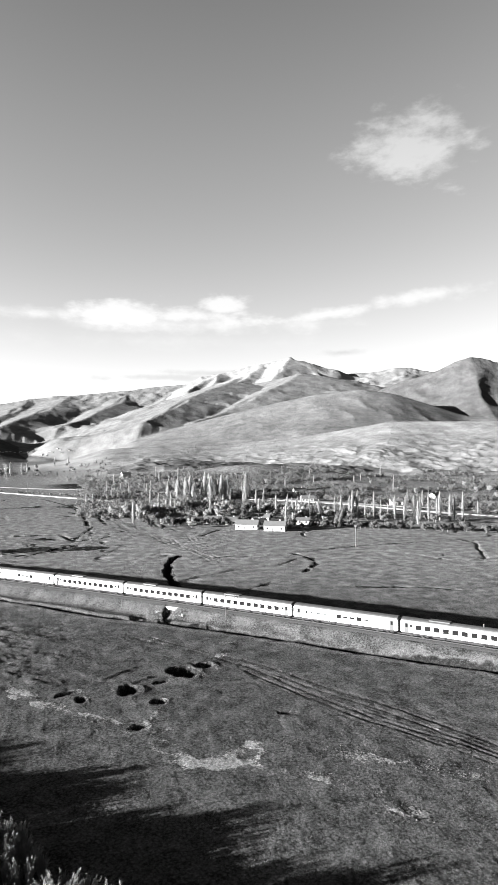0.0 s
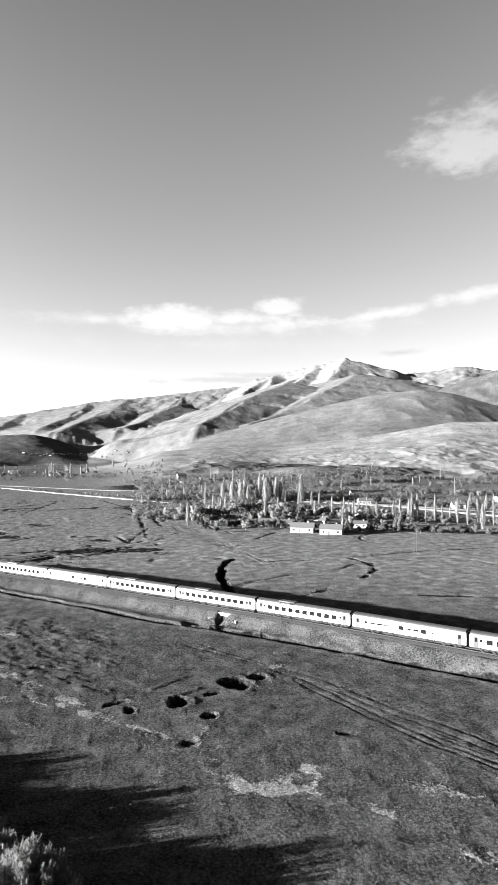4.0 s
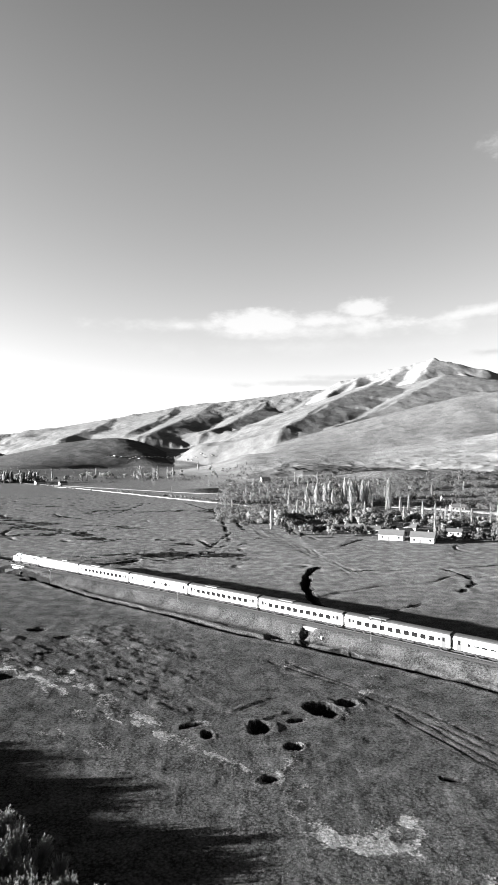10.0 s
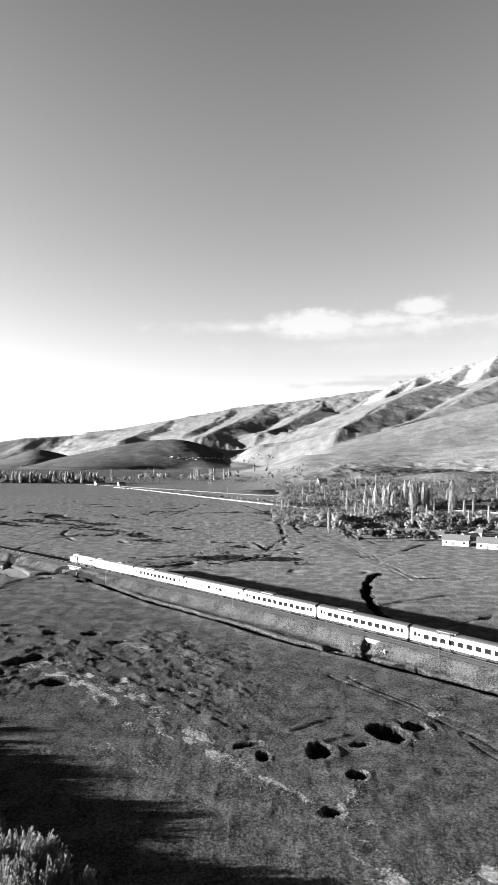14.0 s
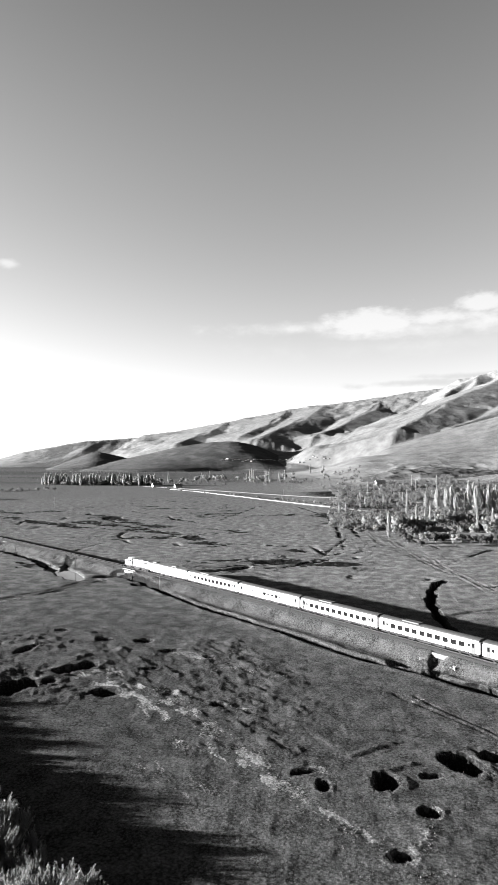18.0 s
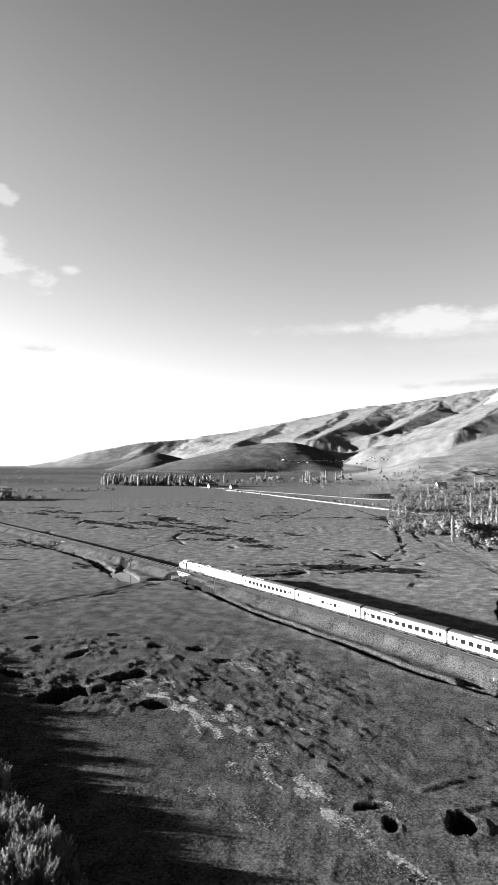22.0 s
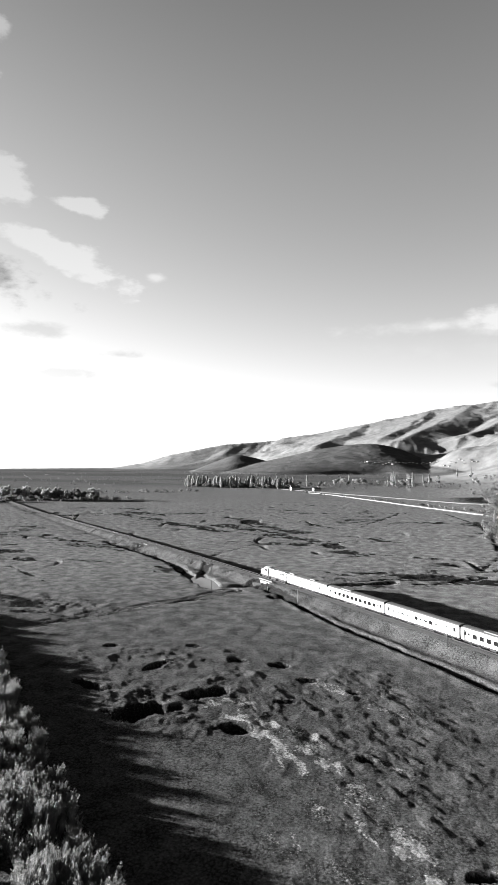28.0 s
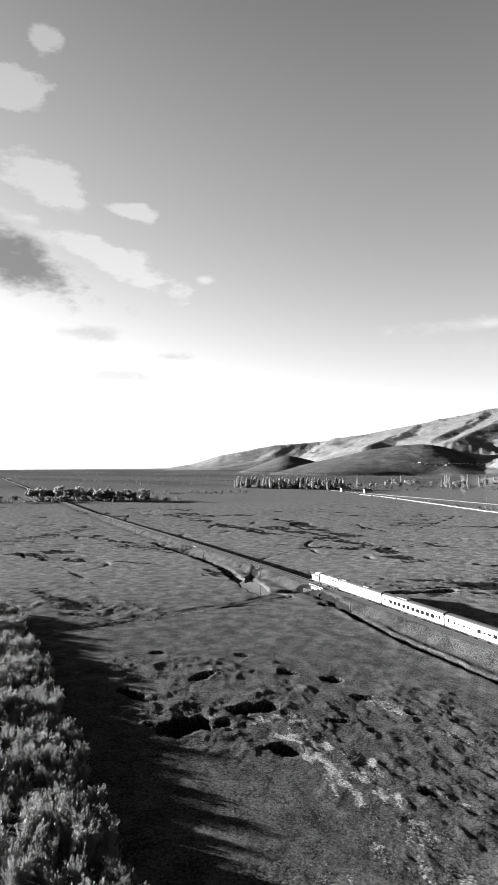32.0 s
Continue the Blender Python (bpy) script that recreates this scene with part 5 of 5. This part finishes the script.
def clear_of_roads(x, y):
    d, _ = line_distance(np.array([x]), np.array([y]), ROAD)
    d2, _ = line_distance(np.array([x]), np.array([y]), BANK)
    d3, _ = line_distance(np.array([x]), np.array([y]), VILLAGE_LANE)
    return d[0] > 8 and d2[0] > 5 and d3[0] > 6


def village_trees():
    rows = []

    def put(kind, x, y, sc, wd=1.0):
        n = {"poplar": 4, "round": 4, "dark": 3, "pale": 3}[kind]
        # the view over the lane stays open
        lanes = min(line_distance(np.array([x * f]), np.array([y * f]), VILLAGE_LANE)[0][0] for f in (1.04, 1.09))
        if kind != "poplar" and lanes < 11:
            return
        if clear_of_houses(x, y) and clear_of_roads(x, y):
            rows.append(((kind, int(rng.integers(n))), x, y, sc, wd))

    # front line of the village
    front = [(33, 446), (45, 400), (52, 350), (68, 352), (82, 352), (125, 312), (160, 302), (184, 286), (206, 272), (260, 240)]
    for (x1, y1), (x2, y2) in zip(front[:-1], front[1:]):
        n = max(2, int(math.hypot(x2 - x1, y2 - y1) / (6.0 if x1 < 120 else 3.2)))
        for k in range(n):
            f = (k + rng.uniform(0, 0.6)) / n
            put(rng.choice(["round", "dark", "dark", "pale"] if x1 < 120 else ["round", "dark", "dark"]), x1 + (x2 - x1) * f + rng.normal(0, 2), y1 + (y2 - y1) * f + rng.uniform(0, 7), rng.uniform(0.55, 1.0), rng.uniform(0.9, 1.2))
    # a row of small trees before the houses
    for k in range(8):
        put("dark", 62 + k * 4.4, 346 - k * 0.8 + rng.normal(0, 0.8), rng.uniform(0.85, 1.1), 1.1)
    # tall pale poplars
    for k in range(36):
        put("poplar", 130 + rng.normal(0, 15), 535 + rng.normal(0, 14), rng.uniform(0.9, 1.6), rng.uniform(1.3, 2.4))
    for x0, y0, n, sp in ((42, 412, 14, 8), (60, 404, 14, 9), (90, 440, 14, 13), (115, 400, 14, 14), (150, 360, 12, 12)):
        for k in range(n):
            put(["pale", "round", "pale", "round", "poplar", "dark"][k % 6], x0 + rng.normal(0, sp), y0 + rng.normal(0, sp * 0.6), rng.uniform(0.8, 1.4) * (0.75 if k % 6 == 4 else 1.0), rng.uniform(0.85, 1.2))
    # slender poplars in a row beside the lane
    for k in range(20):
        f = (k + rng.uniform(0, 0.7)) / 20
        put("poplar", 172 + f * 74, 358 - f * 48 + rng.normal(0, 3), rng.uniform(0.75, 1.3), rng.uniform(0.55, 1.0))
    for k in range(10):
        put("poplar", 160 + rng.uniform(-14, 40), 360 + rng.uniform(0, 60), rng.uniform(0.7, 1.1), rng.uniform(0.6, 1.0))
    # gardens and orchards farther back, thinning out
    n = 0
    while n < 450:
        a, r = rng.uniform(1.5, 44) if n % 3 else rng.uniform(1.5, 20), 330 + 560 * rng.uniform(0, 1)
        x, y = polar(a, r)
        if y < 300 + 0.0 * x or (a < 5 and r < 470) or math.exp(-(((x - 262) / 85) ** 2 + ((y - 850) / 38) ** 2)) > 0.4:
            continue
        if vnoise(x / 60, y / 60, 3) < 0.28:
            continue
        kind = rng.choice(["round", "dark", "dark", "pale", "poplar"], p=[0.36, 0.22, 0.14, 0.19, 0.09])
        put(kind, x, y, rng.uniform(0.55, 1.0), rng.uniform(0.9, 1.35))
        n += 1
    # tree rows out on the plain
    for k in range(110):
        f = k / 109
        put("poplar" if rng.random() < 0.75 else "round", -512 + f * 226 + rng.normal(0, 3), 1092 - f * 36 + rng.normal(0, 9), rng.uniform(0.9, 1.5), rng.uniform(1.6, 2.6))
    for k in range(30):
        f = k / 29
        put(rng.choice(["round", "pale", "round"]), -600 + f * 168 + rng.normal(0, 3), 640 + f * 24 + rng.normal(0, 7), rng.uniform(1.7, 2.6), 0.95)
    for k in range(20):
        put("round", -560 + rng.uniform(-60, 60), 605 + rng.normal(0, 5), rng.uniform(0.8, 1.2), 1.1)
    for k in range(40):
        put(rng.choice(["round", "pale", "poplar"]), rng.uniform(-330, 20), rng.uniform(1130, 1400), rng.uniform(1.0, 1.8), 1.3)
    for x, y, sc in ((-307, 449, 0.8), (-296, 432, 0.5), (-434, 668, 1.0), (-425, 664, 0.8)):
        put("dark", x, y, sc, 1.2)
    # bushes along the canal
    for k in range(80):
        f = rng.uniform(0, 1)
        put(rng.choice(["pale", "round", "dark"]), -250 + f * 300 + rng.normal(0, 4), 955 - f * 400 + rng.normal(0, 6), rng.uniform(0.22, 0.45), 1.5)
    plant_many(rows)
    x, y = 108, 352
    plant(("conifer", 0), x, y, 1.0)


village_trees()


def far_woods(name, belts, mat, label, seed):
    """Hedges and copses too far off to tell apart; belts: directions, distances, number."""
    c, outward = [], []
    g = np.random.default_rng(seed)
    for a0, a1, r0, r1, n in belts:
        a, r = np.radians(g.uniform(a0, a1, n)), g.uniform(r0, r1, n)
        x, y = r * np.sin(a), r * np.cos(a)
        ok = vnoise(x / 60, y / 30, 2) > 0.4
        for h in HOUSES:
            ok &= np.hypot(x - h[0], y - h[1]) > 14
        for ln in (ROAD, BANK, VILLAGE_LANE):
            ok &= line_distance(x, y, ln)[0] > 9
        for near in (1.04, 1.09):
            ok &= line_distance(x * near, y * near, VILLAGE_LANE)[0] > 11
        ok &= ((x - 262) / 85) ** 2 + ((y - 850) / 38) ** 2 > 1
        x, y = x[ok], y[ok]
        z = land(x, y)
        low = (z < 7) | (np.arctan2(x, y) > 0)
        x, y, z = x[low], y[low], z[low]
        for xx, yy, zz in zip(x, y, z):
            h, w = g.uniform(2, 6.5) * (1.3 if yy > 1000 else 1.0), g.uniform(2, 5)
            m = 90 if yy < 1000 else 70
            p = g.normal(0, 1, (m, 3)) * (w * 0.42, w * 0.42, h * 0.24) + (xx, yy, zz + h * 0.55)
            p[:, 2] = np.maximum(p[:, 2], zz + 0.3)
            c.append(p)
            outward.append((p - (xx, yy, zz + h * 0.35)) / (w, w, h))
    v, f = leaves(np.concatenate(c), 0.42, 0.25, 3, 1.5, np.concatenate(outward))
    tagged(new(name, mesh_np(name, v, f, mat)), label, "woods", kind="stuff")


far_woods("far_woods", ((-50, -30, 780, 830, 130), (-50, 2, 1300, 2100, 220), (-40, -24, 960, 1000, 60), (-16, 4, 1080, 1300, 160), (-26, -6, 2100, 2700, 200), (-52, -20, 2200, 3200, 160)), M_LEAF_DARK, "distant dark hedges and copses across the plain", 5)
far_woods("village_thickets", ((0, 44, 880, 980, 360), (1, 44, 400, 920, 3800)), M_LEAF_MID, "grey garden thickets between the village trees", 6)


# ---- houses ----
def gable_mesh(name, mat, w, d, wall, rise):
    bm = bmesh.new()
    pts = [(-w / 2, -d / 2, -0.6), (w / 2, -d / 2, -0.6), (w / 2, d / 2, -0.6), (-w / 2, d / 2, -0.6)]
    lo = [bm.verts.new(p) for p in pts]
    hi = [bm.verts.new((x, y, wall)) for x, y, _ in pts]
    r1, r2 = bm.verts.new((-w / 2, 0, wall + rise)), bm.verts.new((w / 2, 0, wall + rise))
    for i in (0, 2):
        bm.faces.new((lo[i], lo[(i + 1) % 4], hi[(i + 1) % 4], hi[i]))
    bm.faces.new((lo[1], lo[2], hi[2], r2, hi[1]))
    bm.faces.new((lo[3], lo[0], hi[0], r1, hi[3]))
    bm.faces.new((hi[0], hi[1], r2, r1))
    bm.faces.new((hi[2], hi[3], r1, r2))
    bm.faces.new(lo[::-1])
    return mesh_bm(name, bm, mat)


HWIN = box_mesh("house_window_pane", M_GLASS, 0, 0, 0, 0.86, 0.05, 0.96), ring_mesh("house_window_frame", M_STEELDOOR, 1.0, 1.1, 0.08, 0.12), box_mesh("window_sill", M_CONCRETE, 0, -0.05, -0.6, 1.2, 0.24, 0.08)


def build_house(x, y, w, d, wall, turn, label):
    t = tagged(new("house"), label, "house", "village houses")
    rise = 0.3 * d
    part("wall", gable_mesh("house_wall", M_WALL, w, d, wall, rise), t, "whitewashed wall")
    slope = math.atan2(rise, d / 2)
    ln = (d / 2 + 0.5) / math.cos(slope)
    for side in (-1, 1):
        bm = bmesh.new()
        box(bm, 0, 0, 0, w + 0.9, ln, 0.14, 0.0, Matrix.Rotation(-side * slope, 4, "X"))
        part("roof", mesh_bm("house_roof", bm, M_TILE), t, "grey sheet roof slope", pose(0, side * (d / 4 + 0.25), wall + rise / 2 - 0.03))
    part("chimney", box_mesh("chimney", M_WALL, w * 0.22, 0.5, wall + rise + 0.25, 0.55, 0.55, 1.2, 0.03), t)
    part("door", box_mesh("house_door", M_WOOD, -w * 0.08, -d / 2 - 0.03, 1.0, 0.95, 0.08, 2.05, 0.02), t, "dark door")
    floors = 2 if wall > 5.5 else 1
    for fl in range(floors):
        for side in (-1, 1):
            n = max(2, int(w / 3.4))
            for i in range(n):
                xx = (i + 0.5) / n * w - w / 2
                if side < 0 and fl == 0 and abs(xx + w * 0.08) < 1.1:
                    continue
                o = part("window", HWIN[0], t, "dark window", pose(xx, side * (d / 2 + 0.02), 1.55 + fl * 2.9, 0, 0, 0 if side < 0 else 180))
                part("window_frame", HWIN[1], o)
                part("window_sill", HWIN[2], o)
        for e in (-1, 1):
            o = part("window", HWIN[0], t, "dark window", pose(e * (w / 2 + 0.02), 0, 1.55 + fl * 2.9, 0, 0, 90 * e))
            part("window_frame", HWIN[1], o)
    t.matrix_basis = pose(x, y, floor_z(x, y) + 0.05, 0, 0, turn)


for k, (x, y, w, d, wall, turn) in enumerate(HOUSES):
    build_house(x, y, w, d, wall, turn, "long low whitewashed farmhouse at the meadow's edge" if k < 2 else ("small whitewashed shed beside the farmhouse" if k < 7 else ("two-storey white house among trees" if wall > 5.5 else "low white village house among trees")))


def far_town():
    g = np.random.default_rng(9)
    src = None
    for k in range(34):
        a = -9.0 + k * 0.3 + g.normal(0, 0.08)
        r = np.arange(2000.0, 2950.0, 25.0)
        h = land(r * math.sin(radians(a)), r * math.cos(radians(a)))
        x, y = polar(a, float(r[np.argmin(np.abs(h - 42))]) + g.normal(0, 12))
        m = pose(x, y, floor_z(x, y) - 0.1, 0, 0, g.uniform(-20, 20)) @ Matrix.Diagonal((g.uniform(0.4, 0.9), 0.6, g.uniform(0.35, 0.6), 1))
        if src is None:
            src = tagged(new("town_house"), "distant white town house below the hills", "house", "far town houses")
            part("wall", gable_mesh("town_wall", M_WALL, 11, 9, 6, 1.6), src)
            bm = bmesh.new()
            for side in (-1, 1):
                box(bm, 0, side * 2.5, 7.0, 11.6, 5.6, 0.2, 0, Matrix.Rotation(-side * 0.34, 4, "X"))
            part("roof", mesh_bm("town_roof", bm, M_TILE), src)
            src.matrix_basis = m
        else:
            copy_thing(src, pose(0, 0, 0)).matrix_basis = m


far_town()


# ---- grass tufts and rubble ----
def grass_tufts():
    g = np.random.default_rng(11)
    n = 130000
    r, a = 45 + 150 * g.uniform(0, 1, n) ** 1.5, np.radians(g.uniform(-58, 46, n))
    x, y = -3 + r * np.sin(a), -22 + r * np.cos(a)
    keep = vnoise(x / 3.0, y / 3.0, 4) * 0.6 + vnoise(x / 14.0, y / 14.0, 5) * 0.6 > 0.5
    d, _ = line_distance(x, y, TRACK_LINE)
    keep &= d > 3.2
    x, y = x[keep], y[keep]
    z, _, cov = land(x, y, True)
    ok = (cov[:, 0] < 0.5) & (z > -0.6)
    c = np.stack([x, y, z], 1)[ok]
    n = len(c)
    vs = []
    for k in range(3):
        h = g.uniform(0.03, 0.12, n)
        ang = g.uniform(0, 2 * math.pi, n)
        w = g.uniform(0.06, 0.14, n)
        o = np.stack([np.cos(ang), np.sin(ang), np.zeros(n)], 1)
        off = np.stack([g.normal(0, 0.12, n), g.normal(0, 0.12, n), np.full(n, -0.05)], 1)
        tip = np.stack([g.normal(0, 0.08, n), g.normal(0, 0.08, n), h], 1)
        vs.append(np.stack([c + off - o * w[:, None], c + off + o * w[:, None], c + off + tip], 1))
    v = np.concatenate(vs).reshape(-1, 3)
    tagged(new("meadow_grass", mesh_np("meadow_grass", v, np.arange(len(v)).reshape(-1, 3), M_GRASS)), "short grey tufts of meadow grass", "grass", kind="stuff")


grass_tufts()


def rubble():
    g = np.random.default_rng(12)
    pts = []
    for bx, by, a, b, turn in BARE:
        n = int(12 * a)
        u, v = g.normal(0, a * 0.6, n), g.normal(0, b * 0.8, n)
        c, s = math.cos(turn), math.sin(turn)
        pts.append(np.stack([bx + u * c - v * s, by + u * s + v * c], 1))
    s = g.uniform(60, 330, 2600)
    xs, ys = np.interp(s, track_s, track_xy[:, 0]), np.interp(s, track_s, track_xy[:, 1])
    off = g.uniform(2.4, 6.0, 2600)
    pts.append(np.stack([xs - off * 0.72, ys - off * 0.69], 1)[vnoise(xs / 11, ys / 11, 2) > 0.45])
    p = np.concatenate(pts)
    z = land(p[:, 0], p[:, 1])
    n = len(p)
    sz = g.uniform(0.04, 0.17, n) * g.uniform(0.5, 1.0, n)
    oct_ = np.array([(1, 0, 0), (-1, 0, 0), (0, 1, 0), (0, -1, 0), (0, 0, 0.8), (0, 0, -0.6)], float)
    of = np.array([(0, 2, 4), (2, 1, 4), (1, 3, 4), (3, 0, 4), (2, 0, 5), (1, 2, 5), (3, 1, 5), (0, 3, 5)])
    v = oct_[None] * sz[:, None, None] * g.uniform(0.6, 1.3, (n, 6, 1)) + np.stack([p[:, 0], p[:, 1], z + sz * 0.2], 1)[:, None, :]
    f = of[None] + 6 * np.arange(n)[:, None, None]
    tagged(new("rubble", mesh_np("rubble", v.reshape(-1, 3), f.reshape(-1, 3), M_STONE)), "pale stones strewn over bare soil and the bank", "stones", kind="stuff")


rubble()
